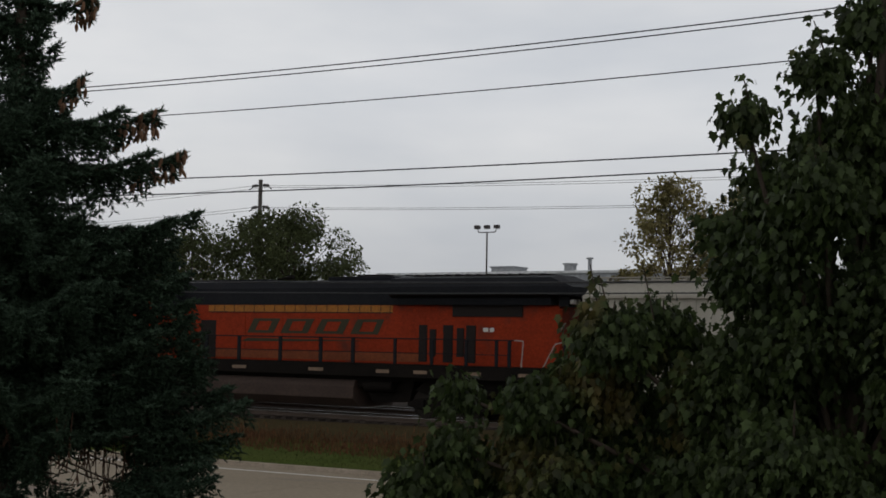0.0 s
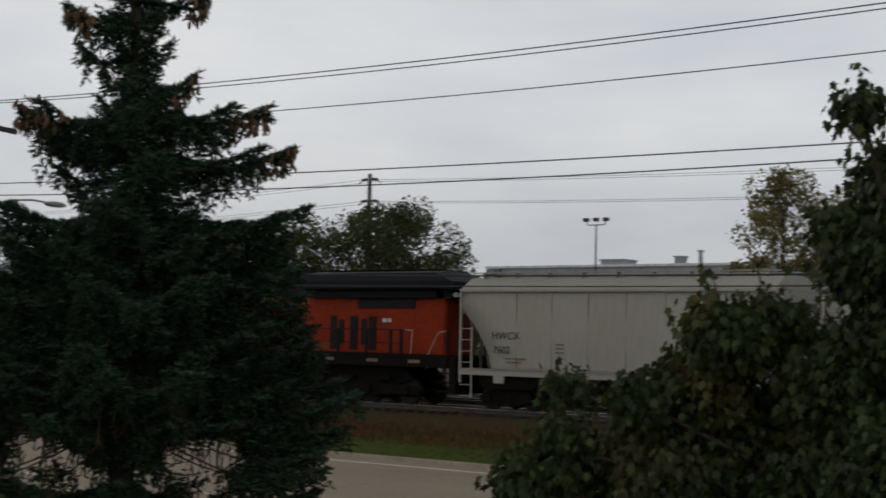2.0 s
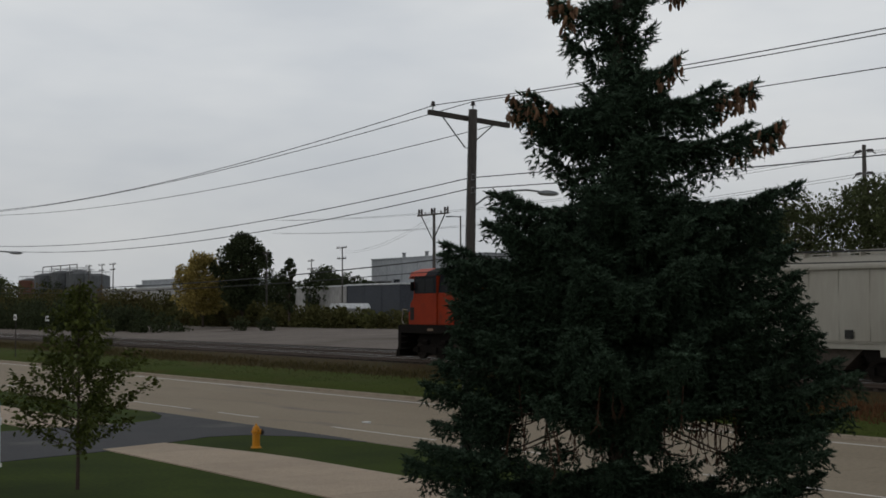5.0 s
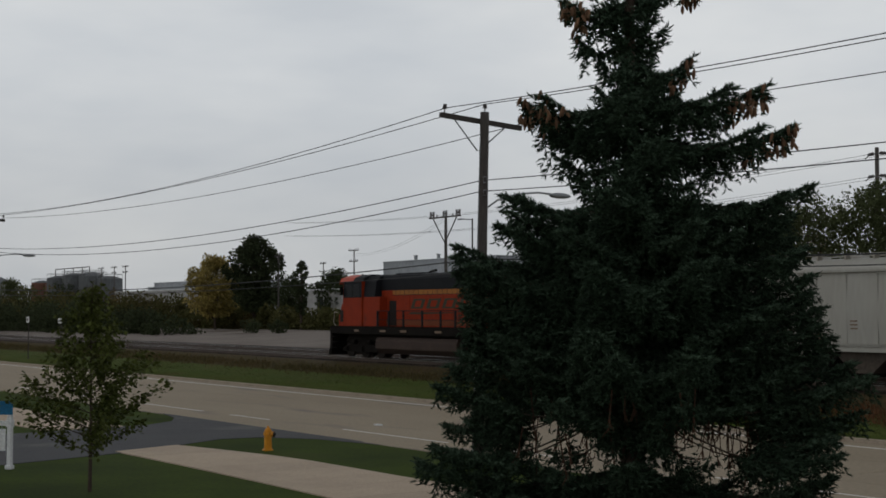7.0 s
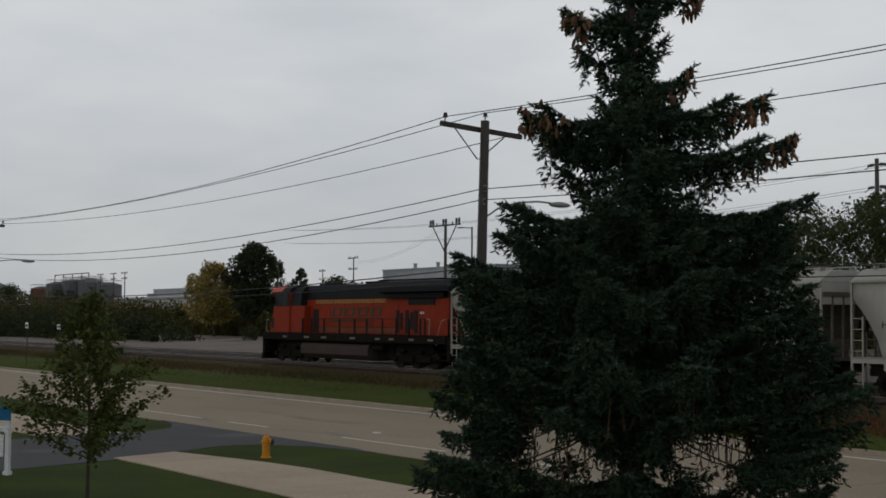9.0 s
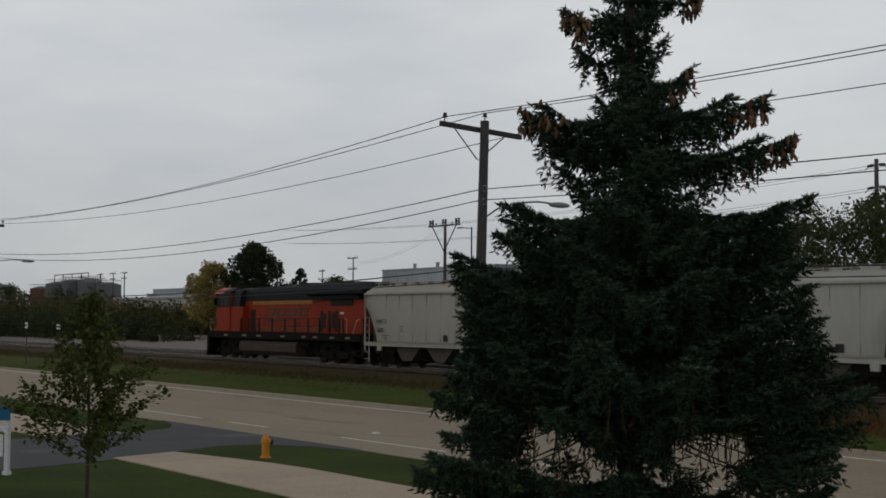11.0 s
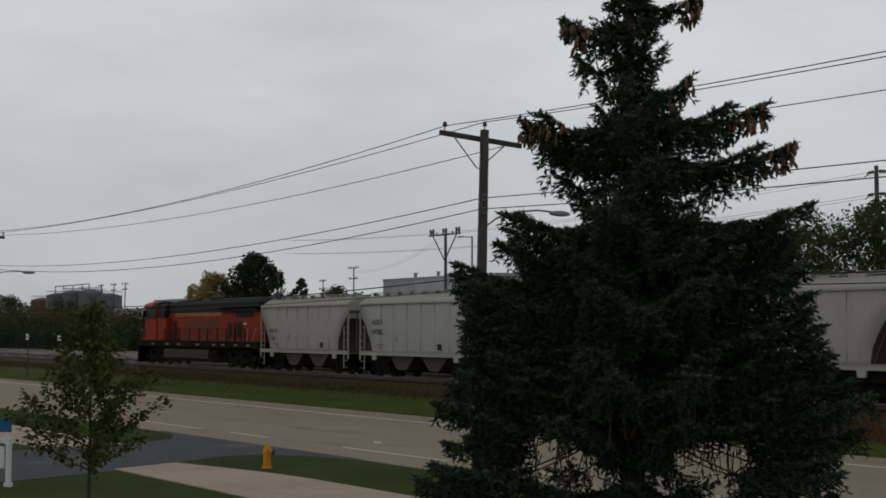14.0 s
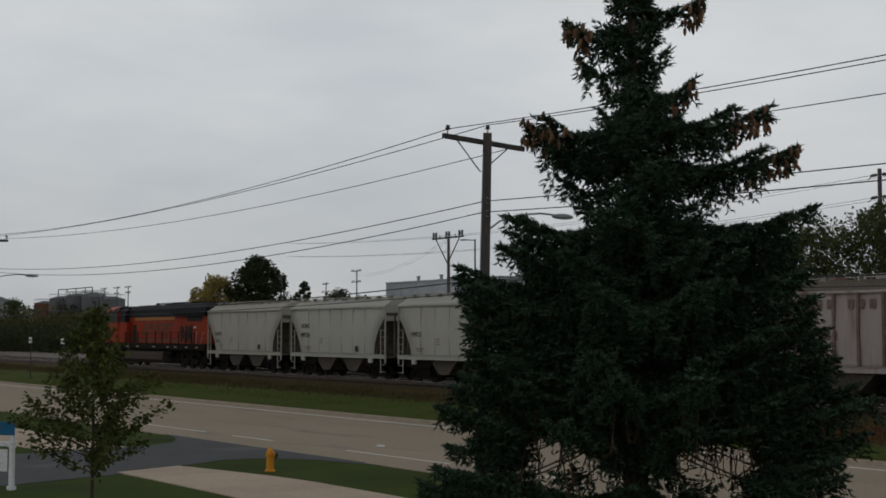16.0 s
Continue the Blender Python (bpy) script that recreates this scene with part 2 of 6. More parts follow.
for k in range(-46, 6):
    part("lane_dash", box(k * 9.0 + 2.0, k * 9.0 + 5.4 + 3.0 * (k % 2), 25.05, 25.17, 0.001, 0.004), M_LINE, road, "worn white dashed line")
kerb_far = new("kerb_far")
tagged(kerb_far, "stained concrete kerb along the grass bank", "kerb", kind="structure")
kerb_near = new("kerb_near")
tagged(kerb_near, "stained concrete kerb along the lawn", "kerb", kind="structure")
kprof = [(0.0, -0.12), (0.17, -0.12), (0.17, 0.145), (0.05, 0.145), (0.02, 0.125), (0.0, 0.02)]
for i in range(150):
    x = -400.0 + i * 3.05
    stone = part("kerbstone", prism(kprof, "x", 0.0, 3.03), M_KERB, kerb_far)
    stone.location, stone.rotation_euler = (x, kerb_y(x), 0), (0, 0, -KERB_SKEW if x > -320 else 0)
    if not (-51.8 < x + 1.5 < -36.2):
        part("kerbstone", prism([(22.435 - a, b) for a, b in kprof], "x", x, x + 3.03), M_KERB, kerb_near)

drive_pts = [(-35.2, 22.44), (-38.8, 21.7), (-40.4, 20.5), (-40.5, 19.2), (-39.5, 17.6), (-38.0, 15.0), (-36.6, 11.0), (-35.8, 6.0), (-35.3, -30.0),
             (-45.0, -30.0), (-45.4, 6.0), (-45.8, 10.6), (-46.4, 15.5), (-47.3, 19.6), (-48.4, 21.0), (-50.0, 21.8), (-52.6, 22.44)]
driveway = part("driveway", prism(drive_pts, "z", -0.1, 0.135), M_ASPHALT)
tagged(driveway, "dark grey asphalt driveway crossing the lawn", "driveway", kind="structure")
sidewalk = new("sidewalk")
tagged(sidewalk, "pale concrete sidewalk across the lawn", "sidewalk", kind="structure")
def walk_edges(x):
    return 14.75 + 0.25 * math.cos((x + 34) * 0.12), float(np.interp(x, [-39.4, -36.5, -33.8, 10.0], [16.9, 17.8, 18.25, 18.3]))


for i in range(26):
    a, b = -38.4 + i * 1.8, -38.4 + (i + 1) * 1.8 - 0.015
    (lo0, hi0), (lo1, hi1) = walk_edges(a), walk_edges(b)
    part("slab", prism([(a, lo0), (b, lo1), (b, hi1), (a - (0.0 if i else 0.9), hi0)], "z", 0.0, 0.15), M_WALK, sidewalk)
for i in range(24):
    b = -47.0 - i * 1.8
    part("slab", box(b - 1.785, b, 15.7, 18.6, 0.0, 0.15), M_WALK, sidewalk)


# ---- railway tracks ----
RAIL_Z, TRACK_Y = 1.36, 43.6


def on_track(x, y=TRACK_Y, z=RAIL_Z):
    """The pose of a thing on the rails: x along the line, which runs slightly away and uphill to the west."""
    d = Vector((1.0, -TRACK_SKEW, -GRADE)).normalized()
    n = Vector((0, 0, 1)).cross(d).normalized()
    m = Matrix((d, n, d.cross(n))).transposed().to_4x4()
    m.translation = (x, y - TRACK_SKEW * (x + 35.0), z - GRADE * (x + 30.0))
    return m


def rail_track(yc, ztop):
    tr = new("railway_track")
    tr.matrix_world = on_track(-35.0, yc, ztop)
    tagged(tr, "steel rails on dark creosoted wooden ties", "railway track", kind="structure")
    prof = [(-0.075, 0.0), (0.075, 0.0), (0.075, 0.02), (0.012, 0.035), (0.012, 0.12), (0.037, 0.13), (0.037, 0.165), (-0.037, 0.165), (-0.037, 0.13), (-0.012, 0.12), (-0.012, 0.035), (-0.075, 0.02)]
    for s in (-0.755, 0.755):
        part("rail", prism([(s + a, b - 0.175) for a, b in prof], "x", -285.0, 100.0), M_RAIL, tr)
        part("rail_head", box(-285.0, 100.0, s - 0.035, s + 0.035, -0.0095, 0.0), M_RAILTOP, tr, "polished rail head")
    tie = None
    for i in range(280):
        if tie is None:
            tie = part("tie", box(-0.115, 0.115, -1.3, 1.3, -0.36, -0.178, 0.01), M_TIE, tr)
        else:
            o = new("tie", tie.data)
            o.parent = tr
            tie = o
        tie.location.x = -95.0 + i * 0.52
    return tr


rail_track(TRACK_Y, RAIL_Z)
rail_track(48.3, 1.38)


# ---- the train ----
M_ORANGE = material("locomotive_orange", (0.265, 0.031, 0.009), (0.19, 0.023, 0.008), 0.6, gloss=0.08, scale=0.9, fine=14.0, bump=0.05, third=(0.085, 0.030, 0.02), third_scale=0.7, third_cover=0.58)
M_CABRED = material("cab_front_red", (0.46, 0.07, 0.035), (0.38, 0.055, 0.03), 0.5, scale=1.0, fine=14.0, bump=0.04)
M_LBLACK = material("locomotive_black", (0.012, 0.013, 0.016), (0.018, 0.018, 0.020), 0.6, gloss=0.07, scale=1.0, fine=12.0, bump=0.05)
M_YELLOW = material("stripe_yellow", (0.33, 0.125, 0.016), (0.22, 0.08, 0.014), 0.55, scale=1.2, fine=14.0, bump=0.05)
M_DULLSTRIPE = material("dusty_lower_stripe", (0.19, 0.05, 0.016), (0.11, 0.03, 0.012), 0.7, scale=1.5, fine=14.0)
M_UNDER = material("oily_underframe", (0.009, 0.0075, 0.0065), (0.015, 0.012, 0.010), 0.8, gloss=0.06, scale=1.5, fine=14.0, bump=0.3)
M_TANK = material("dusty_fuel_tank", (0.060, 0.040, 0.032), (0.036, 0.024, 0.02), 0.75, scale=0.8, fine=10.0, bump=0.1)
M_HOOD_DOOR = material("dark_louvres", (0.011, 0.008, 0.007), (0.018, 0.011, 0.009), 0.7, fine=20.0)
M_WHEEL = material("wheel_steel", (0.030, 0.025, 0.021), (0.02, 0.016, 0.014), 0.7, 0.2, gloss=0.1, fine=20.0)
M_HANDRAIL = material("grey_handrail", (0.36, 0.32, 0.28), (0.25, 0.22, 0.2), 0.6, fine=20.0)
M_REFLECT = material("reflector_strip", (0.22, 0.15, 0.10), (0.14, 0.095, 0.07), 0.5, fine=20.0)
M_WHITEPLATE = material("white_marking", (0.62, 0.60, 0.56), (0.5, 0.48, 0.44), 0.6, fine=30.0)
M_LETTERDARK = material("black_lettering", (0.022, 0.022, 0.02), (0.03, 0.03, 0.028), 0.7, fine=30.0)
M_LOGO = material("dark_green_logo", (0.030, 0.030, 0.014), (0.045, 0.035, 0.016), 0.6, fine=30.0)
M_LOCOGLASS = material("cab_window_glass", (0.012, 0.013, 0.015), (0.012, 0.013, 0.015), 0.35, gloss=0.08, fine=5.0, bump=0.0, rough_vary=0.02)
M_LENS = material("lamp_lens", (0.75, 0.75, 0.72), (0.7, 0.7, 0.68), 0.15, fine=5.0, bump=0.0)


def hopper_paint(name, base, second, stain, cover):
    return material(name, base, second, 0.62, gloss=0.1, scale=0.45, fine=7.0, bump=0.02, amount=0.6, grain=0.05, third=stain, third_scale=0.8, third_cover=cover, stretch=(1.0, 1, 0.16))


M_HOPPER = hopper_paint("weathered_light_grey_paint", (0.365, 0.348, 0.305), (0.315, 0.29, 0.245), (0.345, 0.31, 0.26), 0.65)
M_HOPPER_W = hopper_paint("weathered_white_paint", (0.385, 0.378, 0.345), (0.34, 0.325, 0.29), (0.40, 0.375, 0.335), 0.66)
M_HOPPER_OLD = hopper_paint("rust_streaked_grey_paint", (0.36, 0.32, 0.31), (0.28, 0.23, 0.22), (0.16, 0.09, 0.075), 0.53)
M_RIBRUST = material("rusty_rib", (0.13, 0.085, 0.075), (0.22, 0.17, 0.15), 0.8, scale=1.5, fine=12.0, stretch=(1, 1, 0.4))

# grime, darkened further by the shadow under the body painted in
M_BAY = material("grimy_shaded_bay_steel", (0.085, 0.07, 0.056), (0.05, 0.04, 0.033), 0.8, scale=0.9, fine=9.0, bump=0.1)

# the shade at the car ends is mixed into this grimy colour
M_ENDSHEET = material("grimy_shaded_end_sheet", (0.13, 0.115, 0.095), (0.075, 0.062, 0.05), 0.8, scale=0.9, fine=9.0, bump=0.05, gloss=0.1)
MOVERS, WHEELSETS = [], []


def wheelset(parent, x, r, y=0.0):
    """An axle with its two flanged wheels, that turns about its own centre."""
    bm = bmesh.new()
    add_rod(bm, (0, -0.95, 0), (0, 0.95, 0), 0.08, seg=10)
    for s in (-1, 1):
        add_rod(bm, (0, s * 0.70, 0), (0, s * 0.735, 0), r + 0.026, seg=28)
        add_rod(bm, (0, s * 0.735, 0), (0, s * 0.845, 0), r, seg=28)
        add_rod(bm, (0, s * 0.845, 0), (0, s * 0.90, 0), r * 0.42, r * 0.3, seg=16)
        for k in range(5):
            a = k * math.tau / 5
            c = Vector((math.cos(a) * r * 0.66, s * 0.846, math.sin(a) * r * 0.66))
            add_rod(bm, c, c + Vector((0, s * 0.012, 0)), r * 0.1, seg=8)
    ob = part("wheelset", bm, M_WHEEL, parent, "steel axle with two flanged wheels")
    WHEELSETS.append((ob, x, r))
    return ob


def truck(parent, xc, axles, r, length):
    tr = part("truck_frame", box(xc - 0.4, xc + 0.4, -0.85, 0.85, r - 0.1, r + 0.25, 0.03), M_UNDER, parent, "grimy steel truck")
    for s in (-1, 1):
        prof = [(xc - length / 2, r + 0.06), (xc - length / 2 + 0.35, r + 0.17), (xc - 0.5, r + 0.38), (xc + 0.5, r + 0.38), (xc + length / 2 - 0.35, r + 0.17), (xc + length / 2, r + 0.06),
                (xc + length / 2, r - 0.12), (xc + 0.65, r - 0.16), (xc + 0.4, r - 0.24), (xc - 0.4, r - 0.24), (xc - 0.65, r - 0.16), (xc - length / 2, r - 0.12)]
        part("side_frame", prism(prof, "y", s * 1.0 - 0.07, s * 1.0 + 0.07), M_UNDER, tr)
        for a in axles:
            part("axle_box", box(xc + a - 0.15, xc + a + 0.15, s * 1.1 - 0.09, s * 1.1 + 0.09, r - 0.14, r + 0.16, 0.02), M_UNDER, tr)
    for s in (-1, 1):
        bm = bmesh.new()
        for k in (-0.22, 0.0, 0.22):
            add_rod(bm, (xc + k, s * 1.02, r - 0.13), (xc + k, s * 1.02, r + 0.26), 0.085, seg=10)
        part("spring_nest", bm, M_UNDER, tr)
    for a in axles:
        wheelset(tr, xc + a, r)
    return tr


def locomotive():
    loco = empty("locomotive", "orange and black six-axle diesel locomotive with dusty underframe", "locomotive")
    L = 21.6
    # frame, walkway
    part("underframe", prism([(0.5, 1.42), (0.35, 1.85), (L - 0.35, 1.85), (L - 0.5, 1.42), (14.2, 1.30), (12.9, 1.05), (4.4, 1.05), (4.2, 1.30)], "y", -1.15, 1.15), M_UNDER, loco)
    for s in (-1, 1):
        part("side_sill", box(0.4, L - 0.4, s * 1.5 - 0.05, s * 1.5 + 0.05, 1.44, 1.86, 0.01), M_UNDER, loco)
        for x in (3.2, 6.1, 8.0, 11.0, 13.6, 15.2, 17.4, 19.4):
            part("reflector", box(x, x + 0.55, s * 1.556 - 0.004, s * 1.556 + 0.004, 1.58, 1.70), M_REFLECT, loco, "faded reflective strip")
    part("walkway", box(0.3, L - 0.3, -1.55, 1.55, 1.862, 1.90), M_UNDER, loco)
    # long hood in two bands
    part("hood_side", prism([(-0.95, 1.902), (0.95, 1.902), (0.95, 3.995), (-0.95, 3.995)], "x", 5.4, 20.6, 0.03), M_ORANGE, loco, "orange hood with weathering")
    part("hood_roof", prism([(-0.955, 4.0), (0.955, 4.0), (0.95, 4.62), (0.80, 4.86), (0.45, 4.93), (-0.45, 4.93), (-0.80, 4.86), (-0.95, 4.62)], "x", 4.3, 14.2), M_LBLACK, loco, "black hood roof")
    wing = [(-1.2, 4.0), (1.2, 4.0), (1.22, 4.24), (1.53, 4.34), (1.53, 4.62), (1.28, 4.93), (0.5, 5.03), (-0.5, 5.03), (-1.28, 4.93), (-1.53, 4.62), (-1.53, 4.34), (-1.22, 4.24)]
    part("radiator_housing", prism(wing, "x", 14.0, 20.4), M_LBLACK, loco, "flared black radiator housing")
    bm = bmesh.new()
    a = [bm.verts.new((20.402, y, z)) for y, z in wing[2:-1]]
    b = [bm.verts.new((21.35, y * 0.99, min(z, 4.62) - 0.02)) for y, z in wing[2:-1]]
    for i in range(len(a)):
        j = (i + 1) % len(a)
        bm.faces.new((a[i], a[j], b[j], b[i]))
    bm.faces.new(b)
    bm.faces.new(a[::-1])
    part("rear_roof_overhang", bm, M_LBLACK, loco)
    for i in range(14):
        x = 14.5 + i * 0.42
        part("radiator_grille_bar", box(x, x + 0.05, -1.15, 1.15, 5.032, 5.07), M_UNDER, loco)
    part("roof_box", box(11.0, 13.6, -0.5, 0.5, 4.90, 5.06, 0.03), M_LBLACK, loco)
    part("exhaust_stack", box(12.0, 13.0, -0.3, 0.3, 5.05, 5.14, 0.03), M_UNDER, loco)
    part("roof_hatch", box(6.2, 8.6, -0.55, 0.55, 4.90, 4.99, 0.02), M_LBLACK, loco)
    part("air_horn", rod((8.9, -0.3, 5.0), (9.5, -0.3, 5.08), 0.04, 0.08), M_UNDER, loco)
    for s in (-1, 1):
        part("air_intake", box(16.4, 19.2, s * 0.965 - 0.03, s * 0.965 + 0.03, 3.60, 3.998, 0.01), M_HOOD_DOOR, loco, "black louvred air intake")
        part("upper_stripe", box(6.5, 13.85, s * 0.955 - 0.006, s * 0.955 + 0.006, 3.73, 3.985), M_YELLOW, loco, "yellow band")
        part("stripe_line", box(6.5, 13.85, s * 0.957 - 0.006, s * 0.957 + 0.006, 3.70, 3.732), M_LBLACK, loco)
        part("lower_stripe", box(5.6, 15.0, s * 0.955 - 0.006, s * 0.955 + 0.006, 1.98, 2.30), M_DULLSTRIPE, loco, "dusty yellow band")
        for i in range(18):
            x = 6.75 + i * 0.41
            part("door_seam", box(x, x + 0.025, s * 0.958 - 0.006, s * 0.958 + 0.006, 3.70, 3.99), M_LBLACK, loco)
        for x in (7.4, 8.9, 10.3, 11.8, 13.3, 14.6):
            part("hood_door", box(x - 0.66, x + 0.66, s * 0.955 - 0.012, s * 0.955 + 0.012, 2.32, 3.68, 0.008), M_ORANGE, loco)
        for x0, x1, z0, z1 in ((15.0, 15.35, 2.0, 3.3), (15.45, 15.72, 2.2, 3.15), (16.02, 16.42, 2.0, 3.3), (16.58, 16.88, 2.2, 3.2), (16.96, 17.35, 2.0, 3.3)):
            g = part("louvre_door", box(x0, x1, s * 0.958 - 0.015, s * 0.958 + 0.015, z0, z1), M_HOOD_DOOR, loco, "dark louvred door")
            for k in range(9):
                z = z0 + 0.06 + k * (z1 - z0 - 0.1) / 9
                part("slat", box(x0 + 0.02, x1 - 0.02, s * 0.975 - 0.012, s * 0.975 + 0.012, z, z + 0.05), M_HOOD_DOOR, g)
        # plain slanted shapes where the railway's name stands
        for k in range(4):
            x, w = 8.15 + k * 1.34, 1.06
            for z0, z1, x0, x1 in ((2.93, 3.03, 0, w), (3.03, 3.38, 0, 0.27), (3.03, 3.38, w - 0.27, w), (3.38, 3.48, 0, w)):
                sl0, sl1 = (z0 - 2.93) * 0.48, (z1 - 2.93) * 0.48
                part("logo_shape", prism([(x + x0 + sl0, z0), (x + x1 + sl0, z0), (x + x1 + sl1, z1), (x + x0 + sl1, z1)], "y", s * 0.972 - 0.004, s * 0.972 + 0.004), M_LOGO, loco, "dark slanted logo shape")
        part("logo_swoosh", prism([(7.9, 2.60), (8.2, 2.74), (13.0, 2.70), (9.5, 2.62)], "y", s * 0.972 - 0.004, s * 0.972 + 0.004), M_LOGO, loco, "dark wedge under the logo")
        for x0, w in ((17.66, 0.20), (17.92, 0.16)):
            part("number_bar", box(x0, x0 + w, s * 0.972 - 0.004, s * 0.972 + 0.004, 3.08, 3.22), M_WHITEPLATE, loco, "white number marking")
        part("door_recess", box(6.2, 6.85, s * 0.958 - 0.012, s * 0.958 + 0.012, 1.95, 3.4), M_HOOD_DOOR, loco)
    # cab and nose
    part("equipment_cabinet", prism([(-1.42, 1.902), (1.42, 1.902), (1.42, 3.62), (-1.42, 3.62)], "x", 4.0, 5.9, 0.03), M_ORANGE, loco)
    part("cabinet_top", prism([(-1.40, 3.622), (1.40, 3.622), (1.3, 4.5), (1.0, 4.85), (-1.0, 4.85), (-1.3, 4.5)], "x", 4.05, 5.4), M_LBLACK, loco)
    cabp = [(1.55, 1.902), (4.0, 1.902), (4.0, 4.55), (1.75, 4.55)]
    part("cab_body", prism(cabp, "y", -1.5, 1.5, 0.03), M_ORANGE, loco)
    part("cab_roof", prism([(-1.52, 4.555), (1.52, 4.555), (1.30, 4.80), (0.8, 4.98), (-0.8, 4.98), (-1.30, 4.80)], "x", 1.35, 2.9), M_CABRED, loco, "red cab roof")
    part("cab_roof_rear", prism([(-1.52, 4.555), (1.52, 4.555), (1.30, 4.80), (0.8, 4.98), (-0.8, 4.98), (-1.30, 4.80)], "x", 2.905, 4.04), M_LBLACK, loco)
    part("visor", prism([(1.02, 4.42), (1.35, 4.56), (1.35, 4.80), (1.3, 4.80)], "y", -1.4, 1.4), M_CABRED, loco)
    for s in (-1, 1):
        for x0, x1 in ((1.95, 2.85), (2.98, 3.75)):
            part("cab_window", box(x0, x1, s * 1.502 - 0.01, s * 1.502 + 0.01, 3.66, 4.38, 0.008), M_LOCOGLASS, loco, "dark cab side window")
        part("cab_black_panel", box(1.78, 4.0, s * 1.5 - 0.004, s * 1.5 + 0.004, 3.60, 4.54), M_LBLACK, loco)
        part("windshield", box(1.60, 1.72, s * 0.72 - 0.52, s * 0.72 + 0.52, 3.62, 4.3, 0.01), M_LOCOGLASS, loco, "dark windscreen")
        part("mirror", box(1.70, 1.78, s * 1.62 - 0.1, s * 1.62 + 0.1, 3.75, 4.25, 0.01), M_UNDER, loco)
    nose = [(0.55, 1.902), (1.545, 1.902), (1.545, 3.6), (1.15, 3.55), (0.68, 3.05)]
    part("nose", prism(nose, "y", -1.1, 1.1, 0.06), M_ORANGE, loco, "orange sloped nose")
    part("nose_step_panel", box(1.1, 1.54, -1.45, 1.45, 1.905, 2.6, 0.02), M_ORANGE, loco)
    part("nose_door", box(1.35, 1.75, -1.512, -1.495, 2.15, 2.85, 0.01), M_HOOD_DOOR, loco)
    for s in (-0.25, 0.25):
        part("headlight", rod((0.6, s, 3.18), (0.5, s, 3.18), 0.11, 0.11, 14), M_LENS, loco, "round headlight")
    # pilots, couplers, steps
    for x0, x1 in ((0.05, 0.35), (L - 0.35, L - 0.05)):
        part("pilot_plate", box(x0, x1, -1.5, 1.5, 0.5, 1.86, 0.02), M_UNDER, loco)
    part("snow_plough", prism([(-0.35, 0.12), (0.05, 0.12), (0.05, 0.85), (-0.05, 0.85)], "y", -1.4, 1.4), M_UNDER, loco)
    for x0, x1 in ((-0.4, 0.1), (L - 0.1, L + 0.35)):
        part("coupler", box(x0, x1, -0.16, 0.16, 0.72, 1.05, 0.04), M_UNDER, loco)
    for s in (-1, 1):
        for x in (0.3, L - 0.9):
            for k in range(4):
                part("step", box(x, x + 0.6, s * 1.35 - 0.18, s * 1.35 + 0.18, 0.55 + k * 0.34, 0.59 + k * 0.34), M_UNDER, loco)
    # fuel tank, air tanks
    part("fuel_tank", prism([(-1.3, 1.28), (1.3, 1.28), (1.42, 1.05), (1.42, 0.62), (1.05, 0.32), (-1.05, 0.32), (-1.42, 0.62), (-1.42, 1.05)], "x", 5.5, 12.6, 0.03), M_TANK, loco, "dusty brown fuel tank")
    for s in (-1, 1):
        part("air_tank", rod((12.9, s * 1.15, 1.1), (14.1, s * 1.15, 1.1), 0.2, 0.2, 12), M_UNDER, loco)
            # handrails and stanchions
        for x in (5.8, 6.85, 8.2, 9.85, 11.4, 12.6, 14.35, 15.9, 17.3, 18.5, 19.0):
            part("stanchion", box(x - 0.06, x + 0.06, s * 1.49 - 0.025, s * 1.49 + 0.025, 1.88, 2.82), M_LBLACK, loco)
        part("handrail", rod((5.8, s * 1.49, 2.80), (19.3, s * 1.49, 2.80), 0.022), M_LBLACK, loco)
        part("kick_rail", rod((5.8, s * 1.49, 2.30), (19.0, s * 1.49, 2.30), 0.014), M_LBLACK, loco)
        part("end_handrail", tube([(19.2, s * 1.5, 2.80), (19.55, s * 1.52, 2.78), (19.45, s * 1.52, 1.5)], 0.022), M_HANDRAIL, loco, "pale grey end handrail")
        part("end_handrail", tube([(21.1, s * 1.52, 2.78), (20.75, s * 1.52, 2.70), (20.3, s * 1.52, 1.9), (20.25, s * 1.52, 1.4)], 0.022), M_HANDRAIL, loco, "pale grey end handrail")
        part("end_handrail", tube([(0.95, s * 1.45, 2.7), (0.25, s * 1.3, 2.75), (0.05, s * 1.25, 2.1), (0.3, s * 1.25, 1.9)], 0.022), M_HANDRAIL, loco, "pale grey end handrail")
        part("end_post", box(20.9, 20.98, s * 1.2 - 0.03, s * 1.2 + 0.03, 1.9, 2.8), M_LBLACK, loco)
    for s in (-0.16, 0.16):
        part("tail_lamp", rod((21.0, -0.75 + s, 4.12), (21.14, -0.75 + s, 4.12), 0.09, 0.09, 12), M_LENS, loco, "round rear lamp")
    part("rear_lamp_box", box(20.61, 21.0, -1.05, -0.45, 3.95, 4.3, 0.02), M_LBLACK, loco)
    part("end_bulkhead", box(20.602, 20.66, -0.9, 0.9, 1.91, 3.9, 0.01), M_ORANGE, loco)
